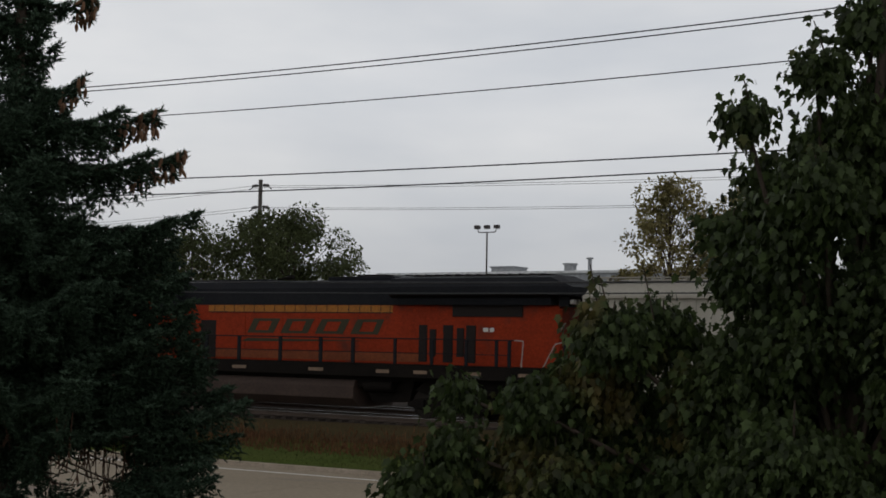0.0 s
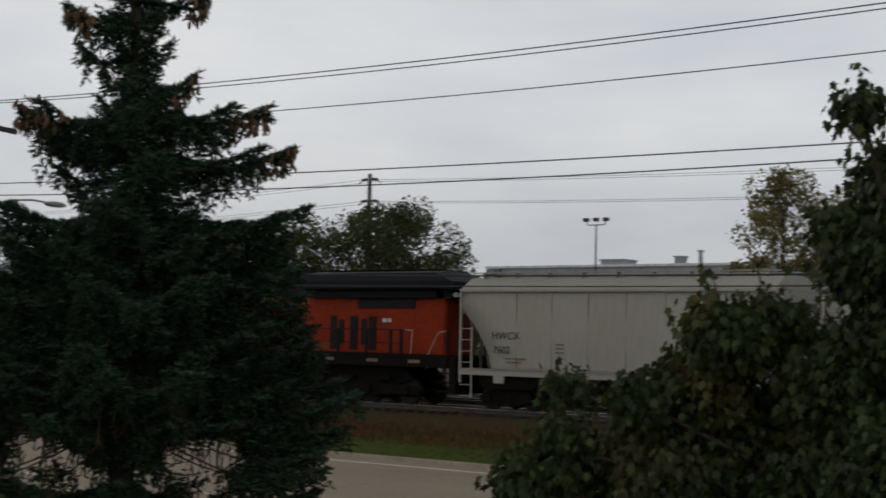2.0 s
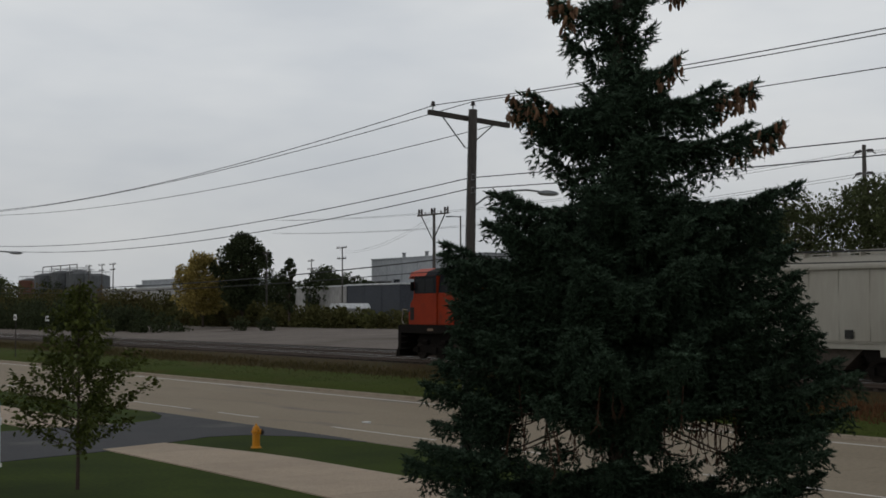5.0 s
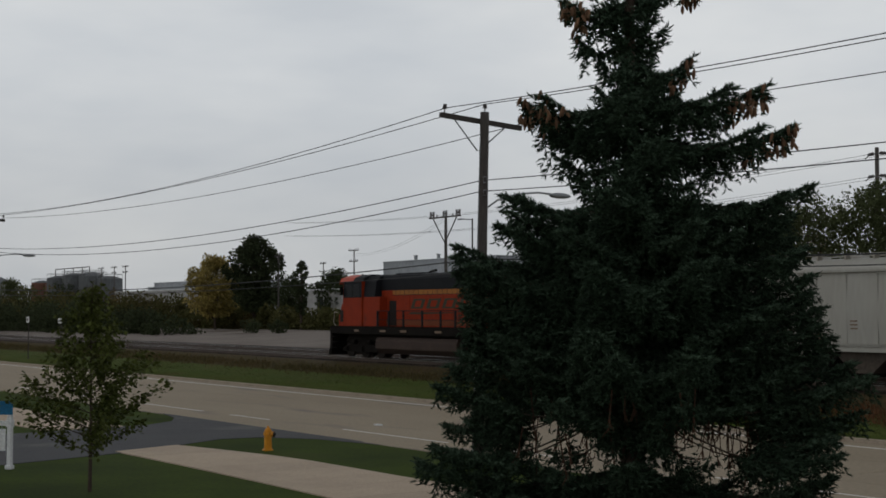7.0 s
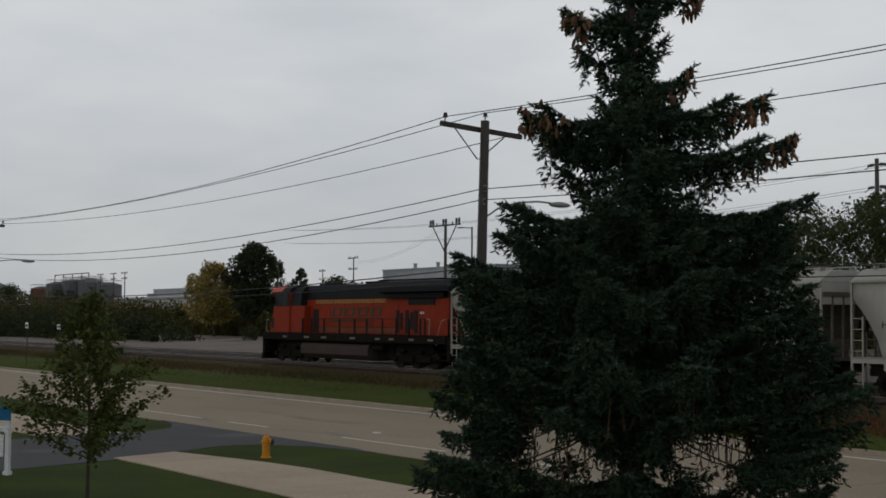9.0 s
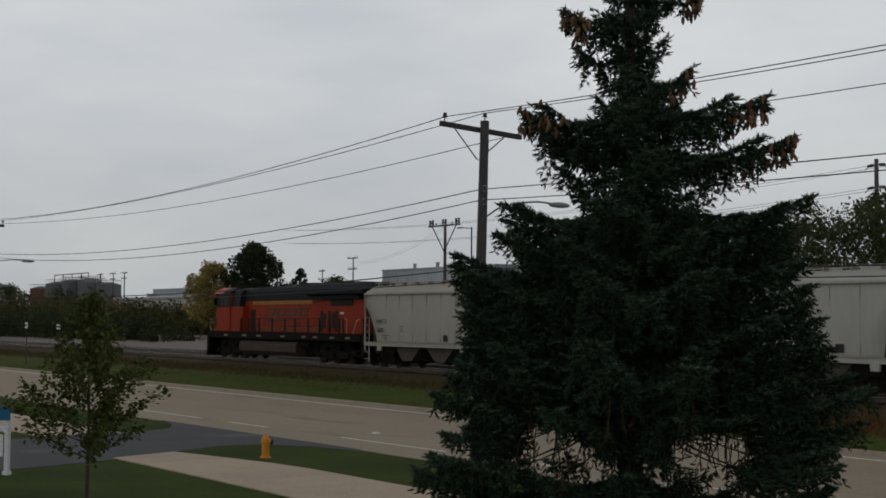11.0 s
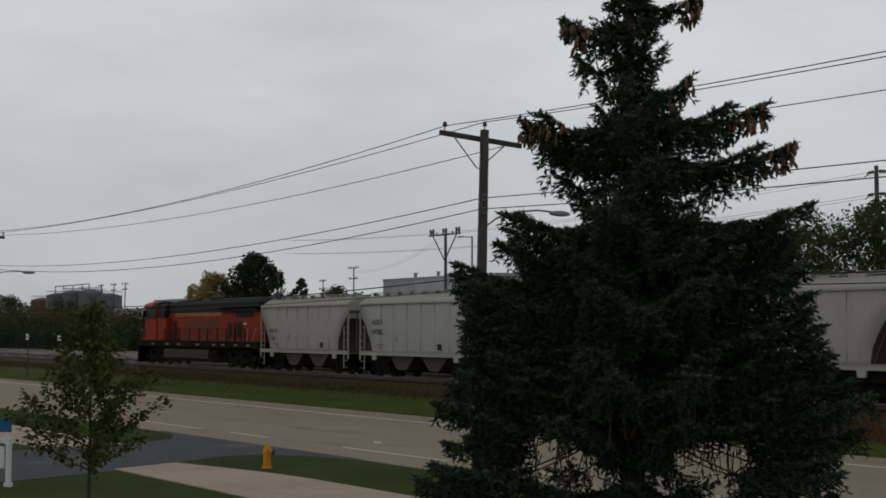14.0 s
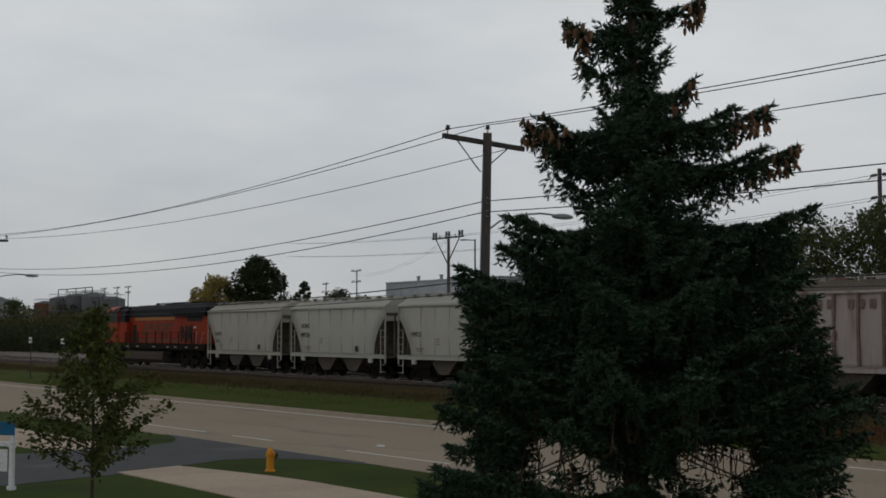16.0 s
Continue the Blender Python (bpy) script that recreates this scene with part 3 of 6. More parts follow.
    for xc in (3.35, 17.1):
        tr = truck(loco, xc, (-1.85, 0.0, 1.85), 0.52, 4.9)
        for k in (-1.35, 0.5, 1.35):
            part("traction_motor", rod((xc + k, -0.6, 0.58), (xc + k, 0.6, 0.58), 0.36, 0.36, 14), M_UNDER, tr)
        for s in (-1, 1):
            part("side_bolster", prism([(xc - 2.2, 0.98), (xc - 1.7, 1.38), (xc + 1.7, 1.38), (xc + 2.2, 0.98), (xc + 1.2, 0.72), (xc - 1.2, 0.72)], "y", s * 0.88 - 0.1, s * 0.88 + 0.1), M_UNDER, tr)
            for k in (-0.93, 0.93):
                part("brake_cylinder", rod((xc + k - 0.25, s * 1.16, 0.95), (xc + k + 0.25, s * 1.16, 0.95), 0.12, 0.12, 10), M_UNDER, tr)
    part("hanging_gear", prism([(12.7, 1.3), (14.8, 1.3), (14.6, 0.55), (13.0, 0.5)], "y", -0.9, 0.9), M_UNDER, loco, "oily piping and reservoirs")
    # the front half is drawn out to the true length
    for ob in loco.children_recursive:
        if ob.name.startswith("wheelset"):
            continue
        for v in ob.data.vertices:
            v.co.x -= 1.65 * min(1.0, max(0.0, (13.0 - v.co.x) / 7.5))
    WHEELSETS[:] = [(ob, x - 1.65 if x < 6 else x, r) for ob, x, r in WHEELSETS]
    MOVERS.append((loco, -21.75))
    return loco


def lettering(text, size, x, z, mat, parent, y=-1.6):
    cu = bpy.data.curves.new("lettering", "FONT")
    cu.body, cu.size, cu.extrude = text, size, 0.002
    tmp = bpy.data.objects.new("lettering", cu)
    scene.collection.objects.link(tmp)
    me = bpy.data.meshes.new_from_object(tmp.evaluated_get(bpy.context.evaluated_depsgraph_get()))
    bpy.data.objects.remove(tmp)
    me.materials.clear()
    ob = mesh_part("lettering", me, mat, parent, "black stencilled lettering " + text)
    ob.matrix_basis = pose(x, y, z, 90, 0, 0)
    return ob


LEN = 12.2


def end_cut(z):
    """How far in from its end the curved side sheet stops at a height."""
    pts = [(1.30, 1.36), (1.53, 1.33), (2.1, 1.19), (2.91, 0.70), (3.35, 0.28), (3.62, 0.06), (3.8, 0.0), (4.6, 0.0)]
    for (za, a), (zb, b) in zip(pts, pts[1:]):
        if za <= z <= zb:
            return a + (b - a) * (z - za) / (zb - za)
    return pts[0][1] if z < pts[0][0] else 0.0


def hopper_body(mat, parent, length):
    zs = [1.45, 1.6, 1.85, 2.1, 2.4, 2.7, 2.95, 3.15, 3.35, 3.5, 3.65, 3.8, 4.0, 4.2, 4.28]
    bm = bmesh.new()
    rings = []
    for z in zs:
        k = (z - 1.45) / 2.85
        w = 1.50 + 0.07 * math.sin(math.pi * min(1, k * 1.05))
        e = end_cut(z) + 0.05
        n = 10
        ring = [bm.verts.new((e + (length - 2 * e) * i / n, -w, z)) for i in range(n + 1)]
        ring += [bm.verts.new((length - e - (length - 2 * e) * i / n, w, z)) for i in range(n + 1)]
        rings.append(ring)
    for a, b in zip(rings, rings[1:]):
        for i in range(len(a)):
            j = (i + 1) % len(a)
            bm.faces.new((a[i], a[j], b[j], b[i]))
    bm.faces.new(rings[0][::-1])
    bm.faces.new(rings[-1])
    ob = part("body", bm, [mat, M_ENDSHEET], parent)
    # end faces take the sheet with painted shade
    for p in ob.data.polygons:
        p.material_index = 1 if abs(p.normal.x) > 0.35 else 0
        p.use_smooth = abs(p.normal.y) > 0.9
    return ob


def covered_hopper(mat, texts, order, label, length=LEN, ribs=0):
    car = empty("covered_hopper_car", label, "freight car", "hopper cars of the train")
    hopper_body(mat, car, length)
    # roof: eave lip, sloped roof, running board with brackets, hatches
    for s in (-1, 1):
        part("roof_eave", box(0.02, length - 0.02, s * 1.575 - 0.045, s * 1.575 + 0.045, 4.20, 4.31, 0.015), mat, car, "raised roof edge")
    part("roof", prism([(-1.54, 4.285), (1.54, 4.285), (1.50, 4.36), (0.95, 4.70), (0.4, 4.76), (-0.4, 4.76), (-0.95, 4.70), (-1.50, 4.36)], "x", 0.05, length - 0.05), M_ENDSHEET if ribs else mat, car, "sloped sheet roof")
    for s in (-1, 1):
        part("running_board", box(0.25, length - 0.25, s * 0.84 - 0.16, s * 0.84 + 0.16, 4.885, 4.92), M_HOPPER, car, "steel running board")
        for k in range(9):
            x = 0.6 + k * (length - 1.2) / 8
            part("board_bracket", prism([(s * 0.70, 4.72), (s * 0.98, 4.60), (s * 0.98, 4.883), (s * 0.70, 4.883)], "x", x - 0.03, x + 0.03), M_HOPPER, car)
    for k in range(6):
        x = 1.3 + k * (length - 2.6) / 5
        part("hatch", rod((x, 0, 4.75), (x, 0, 4.88), 0.38, 0.36, 16), mat, car, "round roof hatch")
    # weld seams, or ribs
    for s in (-1, 1):
        if ribs:
            for k in range(ribs + 1):
                x = 1.42 + k * (length - 2.84) / ribs
                part("rib", box(x - 0.06, x + 0.06, s * 1.60 - 0.05, s * 1.60 + 0.05, 1.50, 4.22, 0.012), M_RIBRUST, car, "rust-streaked vertical rib")
        else:
            for k in range(6):
                x = 2.45 + k * (length - 4.9) / 5
                part("weld_seam", box(x - 0.012, x + 0.012, s * 1.55 - 0.02, s * 1.55 + 0.024, 1.55, 4.2), mat, car)
        part("side_sill", box(0.0, length, s * 1.53 - 0.06, s * 1.53 + 0.06, 1.24, 1.45, 0.015), mat, car, "side sill")
        part("sill_flange", box(0.0, length, s * 1.56 - 0.08, s * 1.56 + 0.08, 1.452, 1.475), mat, car)
        for x in (1.75, length - 1.75):
            part("jacking_pad", prism([(x - 0.22, 1.24), (x + 0.22, 1.24), (x + 0.20, 0.98), (x - 0.20, 0.98)], "y", s * 1.54 - 0.05, s * 1.54 + 0.05), mat, car)
        for e in (0, 1):
            fx = (lambda v: v) if e == 0 else (lambda v: length - v)
            lad = part("ladder", box(*sorted((fx(0.0), fx(0.07))), s * 1.54 - 0.04, s * 1.54 + 0.04, 0.95, 4.2), M_HOPPER, car, "grey steel corner ladder")
            part("stile", box(*sorted((fx(0.52), fx(0.57))), s * 1.55 - 0.02, s * 1.55 + 0.02, 0.40, 2.95), M_HOPPER, lad)
            for k in range(7):
                part("rung", rod((fx(0.05), s * 1.56, 0.48 + k * 0.40), (fx(0.55), s * 1.56, 0.48 + k * 0.40), 0.016, seg=6), M_HOPPER, lad)
            part("brace", rod((fx(0.75), s * 1.2, 3.0), (fx(1.25), s * 1.45, 1.5), 0.03, seg=6), M_ENDSHEET, car)
    for e in (0, 1):
        x0, x1 = (0.0, 1.4) if e == 0 else (length - 1.4, length)
        part("end_platform", box(x0, x1, -1.48, 1.48, 1.26, 1.40), M_ENDSHEET, car)
        xa = 0.06 if e == 0 else length - 0.06
        for y in (-0.9, -0.3, 0.3, 0.9):
            part("end_post", box(xa - 0.04, xa + 0.04, y - 0.04, y + 0.04, 1.40, 3.9), M_ENDSHEET, car)
        part("end_plate", box(xa - 0.02, xa + 0.02, -1.5, 1.5, 3.42, 4.27), mat, car, "pale plate across the top of the end")
        part("end_beam", box(xa - 0.06, xa + 0.06, -1.5, 1.5, 3.72, 3.9), M_ENDSHEET, car)
        part("coupler", box(-0.35 if e == 0 else length - 0.2, 0.2 if e == 0 else length + 0.35, -0.15, 0.15, 0.72, 1.02, 0.03), M_UNDER, car)
    part("brake_wheel", rod((length - 0.0, 0.75, 2.6), (length + 0.05, 0.75, 2.6), 0.28, 0.28, 18), M_UNDER, car)
    # discharge bays under the body
    for xc in (length * 0.36, length * 0.64):
        bay = [(xc - 1.65, 1.44), (xc + 1.65, 1.44), (xc + 0.45, 0.45), (xc - 0.45, 0.45)]
        b = part("hopper_bay", prism(bay, "y", -1.28, 1.28), M_BAY, car, "tapered discharge bay")
        part("outlet_gate", box(xc - 0.5, xc + 0.5, -0.7, 0.7, 0.32, 0.448, 0.02), M_UNDER, b)
        part("gate_shaft", rod((xc, -1.45, 0.42), (xc, 1.45, 0.42), 0.03), M_UNDER, b)
    part("centre_sill", box(0.2, length - 0.2, -0.2, 0.2, 0.75, 1.24), M_UNDER, car)
    for xc in (1.85, length - 1.85):
        part("bolster", prism([(-1.4, 1.24), (1.4, 1.24), (0.9, 0.80), (-0.9, 0.80)], "x", xc - 0.3, xc + 0.3), M_UNDER, car)
        part("slope_sheet", prism([(xc - 1.2, 1.25), (xc + 1.6, 1.25), (xc + 1.2, 0.78), (xc - 0.9, 0.78)], "y", -1.35, 1.35), M_UNDER, car)
    part("brake_rigging", prism([(0.9, 1.2), (length - 0.9, 1.2), (length - 1.6, 0.55), (length * 0.5 + 0.8, 0.62), (length * 0.5 - 0.8, 0.62), (1.6, 0.55)], "y", -0.55, 0.55), M_UNDER, car, "oily levers and rods under the body")
    part("brake_cylinder", rod((length * 0.5 - 0.3, -0.6, 0.9), (length * 0.5 + 0.3, -0.6, 0.9), 0.16, 0.16, 12), M_UNDER, car)
    part("brake_pipe", rod((0.4, -1.0, 0.95), (length - 0.4, -1.0, 0.95), 0.03, seg=6), M_UNDER, car)
    for xc in (1.85, length - 1.85):
        truck(car, xc, (-0.88, 0.88), 0.44, 2.5)
    for s in (-1, 1):
        for (x, z, w, h) in ((2.0, 1.83, 0.9, 0.05), (2.1, 1.70, 0.6, 0.05), (4.1, 2.36, 0.34, 0.05), (4.1, 2.22, 0.34, 0.05), (4.1, 2.08, 0.34, 0.05)):
            part("small_print", box(x, x + w, s * 1.581 - 0.003, s * 1.581 + 0.003, z, z + h), M_RIBRUST if ribs else M_REFLECT, car, "illegible small print")
        part("placard", box(length - 3.6, length - 3.2, s * 1.581 - 0.003, s * 1.581 + 0.003, 1.62, 1.95), M_LETTERDARK, car, "small black placard")
    for (t, size, x, z) in texts:
        lettering(t, size, x, z, M_LETTERDARK, car, -1.592)
    MOVERS.append((car, order))
    return car


loco = locomotive()
STEP = 13.62
covered_hopper(M_HOPPER, [("HWCX", 0.37, 1.44, 2.53), ("7602", 0.37, 1.50, 2.03)], 0.0, "weathered light grey two-bay covered hopper car behind the locomotive")
covered_hopper(M_HOPPER_W, [("AOKX", 0.44, 1.50, 3.02), ("499585", 0.44, 1.45, 2.45)], STEP, "weathered white two-bay covered hopper car")
covered_hopper(M_HOPPER_W, [("HWCX", 0.37, 1.45, 2.53)], 2 * STEP, "white two-bay covered hopper car with streaked sides")
covered_hopper(M_HOPPER, [("HWCX", 0.37, 1.45, 2.53), ("11894", 0.37, 1.50, 2.03)], 3 * STEP, "light grey two-bay covered hopper car with rusty end posts")
old_car = covered_hopper(M_HOPPER_OLD, [], 4 * STEP, "old ribbed covered hopper car with rust-streaked faded paint", 14.6, 10)
for k in range(22):
    if k in (7, 11):
        continue
    w = 0.36
    x = 1.55 + k * 0.51
    part("letter_shape", box(x, x + w * 0.75, -1.592, -1.586, 3.62, 3.98), M_RIBRUST, old_car, "faded dark lettering shape")


for x, w in ((2.55, 0.26), (2.90, 0.26), (3.25, 0.26), (4.15, 0.26), (4.50, 0.26), (4.85, 0.26)):
    part("number_bar", box(x, x + w, -1.592, -1.586, 2.45, 2.80), M_RIBRUST, old_car, "faded dark number bar")


# ---- trees ----
M_BARK = material("grey_brown_bark", (0.075, 0.055, 0.042), (0.045, 0.034, 0.027), 0.95, scale=4.0, fine=30.0, bump=0.8, stretch=(1, 1, 0.25))
M_SPRUCE = material("blue_green_needles", (0.038, 0.060, 0.037), (0.020, 0.034, 0.021), 0.75, gloss=0.08, scale=1.6, fine=10.0, bump=0.0, per_island=0.45)
M_SPRUCETIP = material("pale_new_needles", (0.074, 0.112, 0.074), (0.048, 0.076, 0.050), 0.75, gloss=0.08, scale=1.6, fine=10.0, bump=0.0, per_island=0.4)
M_CONE = material("brown_spruce_cone", (0.20, 0.11, 0.062), (0.12, 0.064, 0.038), 0.8, scale=6.0, fine=60.0, bump=0.4, per_object=0.3)
M_DRYTWIG = material("dry_brown_twig", (0.09, 0.045, 0.028), (0.05, 0.03, 0.02), 0.9, fine=30.0, per_island=0.3)
M_MAPLE = material("maple_leaf", (0.050, 0.070, 0.022), (0.028, 0.044, 0.015), 0.55, scale=1.3, fine=14.0, bump=0.05, per_island=0.55, third=(0.12, 0.085, 0.028), third_scale=0.9, third_cover=0.60, translucent=0.28)
M_SAPLING = material("sapling_leaf", (0.082, 0.096, 0.024), (0.045, 0.056, 0.016), 0.55, scale=1.3, fine=14.0, bump=0.0, per_island=0.35, translucent=0.25, gloss=0.06)
M_GREENTREE = material("green_leaf", (0.090, 0.105, 0.045), (0.058, 0.070, 0.032), 0.7, scale=0.25, fine=3.0, bump=0.0, per_island=0.35, translucent=0.4, gloss=0.06)
M_DARKTREE = material("dark_leaf", (0.054, 0.066, 0.032), (0.036, 0.046, 0.024), 0.7, scale=0.25, fine=3.0, bump=0.0, per_island=0.35, translucent=0.35, gloss=0.06)
M_YELLOWTREE = material("turning_leaf", (0.36, 0.28, 0.085), (0.22, 0.18, 0.07), 0.7, scale=0.3, fine=3.0, bump=0.0, per_island=0.35, translucent=0.4, gloss=0.06)
M_BROWNTREE = material("olive_brown_leaf", (0.24, 0.20, 0.085), (0.15, 0.145, 0.065), 0.7, scale=0.4, fine=3.0, bump=0.0, per_island=0.35, translucent=0.4, gloss=0.06)
M_BUSH = material("bush_leaf", (0.082, 0.085, 0.030), (0.092, 0.066, 0.032), 0.8, scale=0.10, fine=2.0, bump=0.0, per_island=0.35, third=(0.15, 0.085, 0.04), third_scale=0.07, third_cover=0.57, translucent=0.3, gloss=0.06)
M_WEED = material("dry_weed", (0.135, 0.062, 0.034), (0.10, 0.070, 0.030), 0.9, scale=0.25, fine=3.0, bump=0.0, per_island=0.4, translucent=0.15, gloss=0.06)
M_WEEDOLIVE = material("olive_weed", (0.080, 0.072, 0.030), (0.11, 0.075, 0.036), 0.9, scale=0.15, fine=3.0, bump=0.0, per_island=0.4, translucent=0.15, gloss=0.06)
M_WEEDGREEN = material("coarse_grass", (0.070, 0.094, 0.026), (0.090, 0.090, 0.032), 0.9, scale=0.25, fine=3.0, bump=0.0, per_island=0.4, translucent=0.15, gloss=0.06)


def rng_unit(rng, n):
    v = rng.normal(size=(n, 3))
    return v / np.linalg.norm(v, axis=1)[:, None]


def frames_along(d):
    """Two unit vectors across each direction."""
    ref = np.where(np.abs(d[:, 2:3]) < 0.9, np.array([[0, 0, 1.0]]), np.array([[1.0, 0, 0]]))
    a = np.cross(d, ref)
    a /= np.linalg.norm(a, axis=1)[:, None]
    return a, np.cross(a, d)


def sprigs(p, d, length, radius, rng):
    """Needled shoots: blunt spindles, each with a brush of needles."""
    n = len(p)
    a, b = frames_along(d)
    L, r = length[:, None], radius[:, None]
    ang = rng.uniform(0, math.tau, n)
    vs = [p]
    for k in range(3):
        t = (ang + k * math.tau / 3)[:, None]
        vs.append(p + d * L * 0.5 + (a * np.cos(t) + b * np.sin(t)) * r * 0.62)
    vs.append(p + d * L)
    base = np.arange(n)[:, None] * 5
    faces = [base + np.array([[0, 1 + k, 1 + (k + 1) % 3]]) for k in range(3)] + [base + np.array([[4, 1 + (k + 1) % 3, 1 + k]]) for k in range(3)]
    V, F = np.stack(vs, 1).reshape(-1, 3), np.concatenate(faces)
    off = len(V)
    nv, nf = [], []
    for k in range(9):
        t = (ang + k * 2.4)[:, None]
        out = a * np.cos(t) + b * np.sin(t)
        q = p + d * L * (0.10 + 0.095 * k)
        w = np.cross(d, out) * 0.0055
        nv.append(np.stack([q - w, q + w, q + out * (r * 1.5) + d * r * 1.3], 1).reshape(-1, 3))
        nf.append(np.arange(n)[:, None] * 3 + np.array([[0, 1, 2]]) + off)
        off += n * 3
    return np.concatenate([V] + nv), np.concatenate([F] + nf)


def taper(bm, pts, r0, r1, seg=7):
    n = len(pts) - 1
    for i in range(n):
        add_rod(bm, pts[i], pts[i + 1], r0 + (r1 - r0) * i / n, r0 + (r1 - r0) * (i + 1) / n, seg, cap=False)


def spruce(at):
    rng = np.random.default_rng(11)
    tree = empty("spruce_tree", "tall dark blue-green spruce with heavy boughs and brown cones", "tree", at=at)
    bm = bmesh.new()
    taper(bm, [Vector((0.02 * math.sin(z), 0.02 * math.cos(z * 1.3), z)) for z in np.linspace(-0.1, 10.2, 14)], 0.19, 0.012, 10)
    part("trunk", bm, M_BARK, tree, "brown bark trunk")
    view = math.atan2(at[1], at[0])          # direction from the window to the tree
    rt = view - math.pi / 2                  # towards its side along the railway
    lt = rt + math.pi
    # leading boughs: height of the tip, reach, bearing, depth of the hanging sprays
    lead = [(8.55, 0.55, rt, 0.25), (8.45, 0.5, lt, 0.25), (7.85, 0.80, rt, 0.26), (7.80, 0.55, rt + 0.5, 0.26), (7.62, 0.78, lt, 0.42), (7.5, 0.72, lt + 0.4, 0.4), (7.15, 0.62, lt - 0.2, 0.35), (7.25, 0.40, rt + 0.3, 0.25),
            (6.86, 0.68, rt, 0.40), (6.8, 0.6, rt + 0.7, 0.4), (6.55, 1.60, rt + 0.05, 0.34), (6.48, 1.25, rt - 0.35, 0.3), (6.08, 1.95, rt + 0.1, 0.42), (6.0, 1.55, rt - 0.25, 0.42), (5.95, 1.3, rt + 0.5, 0.4),
            (6.40, 1.28, lt, 0.50), (6.42, 1.10, lt + 0.35, 0.5), (6.25, 1.10, lt - 0.3, 0.5), (6.02, 0.95, lt + 0.1, 0.35), (5.72, 0.85, lt - 0.2, 0.35), (6.3, 0.8, view + math.pi, 0.5), (6.6, 0.7, view + math.pi + 0.5, 0.4), (5.8, 1.0, view + math.pi + 0.3, 0.5),
            (5.44, 2.15, rt, 0.38), (5.36, 1.95, rt + 0.3, 0.40), (5.30, 1.85, rt - 0.3, 0.4), (5.36, 1.52, lt, 0.40), (5.30, 1.40, lt + 0.35, 0.4), (5.0, 1.62, lt + 0.15, 0.4), (4.95, 1.75, rt + 0.15, 0.4),
            (4.62, 2.15, lt, 0.36), (4.52, 1.95, lt + 0.25, 0.4), (4.55, 1.85, lt - 0.3, 0.4), (4.6, 1.95, rt, 0.4), (4.18, 2.10, rt + 0.1, 0.4), (4.15, 2.0, lt + 0.1, 0.4), (3.8, 2.22, rt - 0.1, 0.4), (3.75, 1.92, lt - 0.1, 0.4),
            (3.36, 2.62, rt + 0.05, 0.5), (3.22, 2.78, rt - 0.12, 0.55), (3.12, 2.70, rt + 0.3, 0.5), (3.32, 2.22, lt, 0.45), (3.10, 2.38, lt + 0.15, 0.5), (3.0, 2.28, lt - 0.2, 0.5),
            (2.80, 2.70, rt, 0.45), (2.62, 2.55, rt + 0.2, 0.42), (2.62, 2.28, lt, 0.4), (2.4, 2.42, lt + 0.2, 0.4), (2.15, 2.62, lt, 0.4), (2.05, 2.35, rt, 0.35),
            (4.75, 2.12, lt + 0.1, 0.5), (4.42, 2.12, lt, 0.55), (4.3, 2.05, lt - 0.15, 0.5), (4.05, 2.02, lt + 0.2, 0.5), (3.98, 2.02, lt - 0.05, 0.5), (3.72, 2.0, lt + 0.1, 0.5), (3.55, 1.98, lt - 0.15, 0.5), (3.48, 2.1, lt + 0.25, 0.5),
            (4.85, 2.0, rt + 0.25, 0.5), (4.7, 2.05, rt - 0.1, 0.5), (4.38, 2.1, rt - 0.15, 0.55), (4.0, 2.25, rt + 0.12, 0.5), (3.66, 2.36, rt, 0.5), (3.52, 2.42, rt + 0.2, 0.5), (5.1, 1.9, rt, 0.45)]
    rows = [(z, r * 0.955, b, h, True) for z, r, b, h in lead]
    prof_z = [0.5, 1.2, 2.0, 2.9, 3.3, 3.6, 4.2, 4.7, 4.95, 5.4, 5.7, 6.4, 6.7, 7.2, 7.7, 8.4, 9.4, 10.1]
    prof_r = [2.4, 2.7, 2.55, 2.3, 2.25, 1.85, 1.85, 1.85, 1.55, 1.5, 0.8, 0.85, 0.45, 0.36, 0.5, 0.38, 0.25, 0.08]
    z = 0.5
    while z < 10.0:
        reach = float(np.interp(z, prof_z, prof_r))
        n = (3 if 2.02 < z < 2.85 else 9) if z < 5.3 else 4
        b0 = rng.uniform(0, math.tau)
        for k in range(n):
            b = b0 + k * math.tau / n + rng.uniform(-0.25, 0.25)
            grow = reach * (rng.uniform(0.68, 1.0) if z < 5.3 else rng.uniform(0.40, 0.80))
            if 2.02 < z < 2.85:
                # the open band between two whorls: boughs to the sides alone
                b = rt + (k % 2) * math.pi + rng.uniform(-0.5, 0.5)
            rows.append((z + rng.uniform(-0.12, 0.12), grow, b, rng.uniform(0.26, 0.46) if z < 7 else 0.2, False))
        z += 0.36 if z < 5.3 else 0.34
    # the low skirt that climbs towards the trunk
    for k in range(12):
        rows.append((2.38 + 0.22 * math.cos(k * 1.7), 0.75 + 0.2 * (k % 3), view + math.pi + (k - 5.5) * 0.26, 0.3, False))
    P, D, Ls, Rs, young, cones, dry = [], [], [], [], [], [], []
    bmb = bmesh.new()
    up = np.array([0, 0, 1.0])
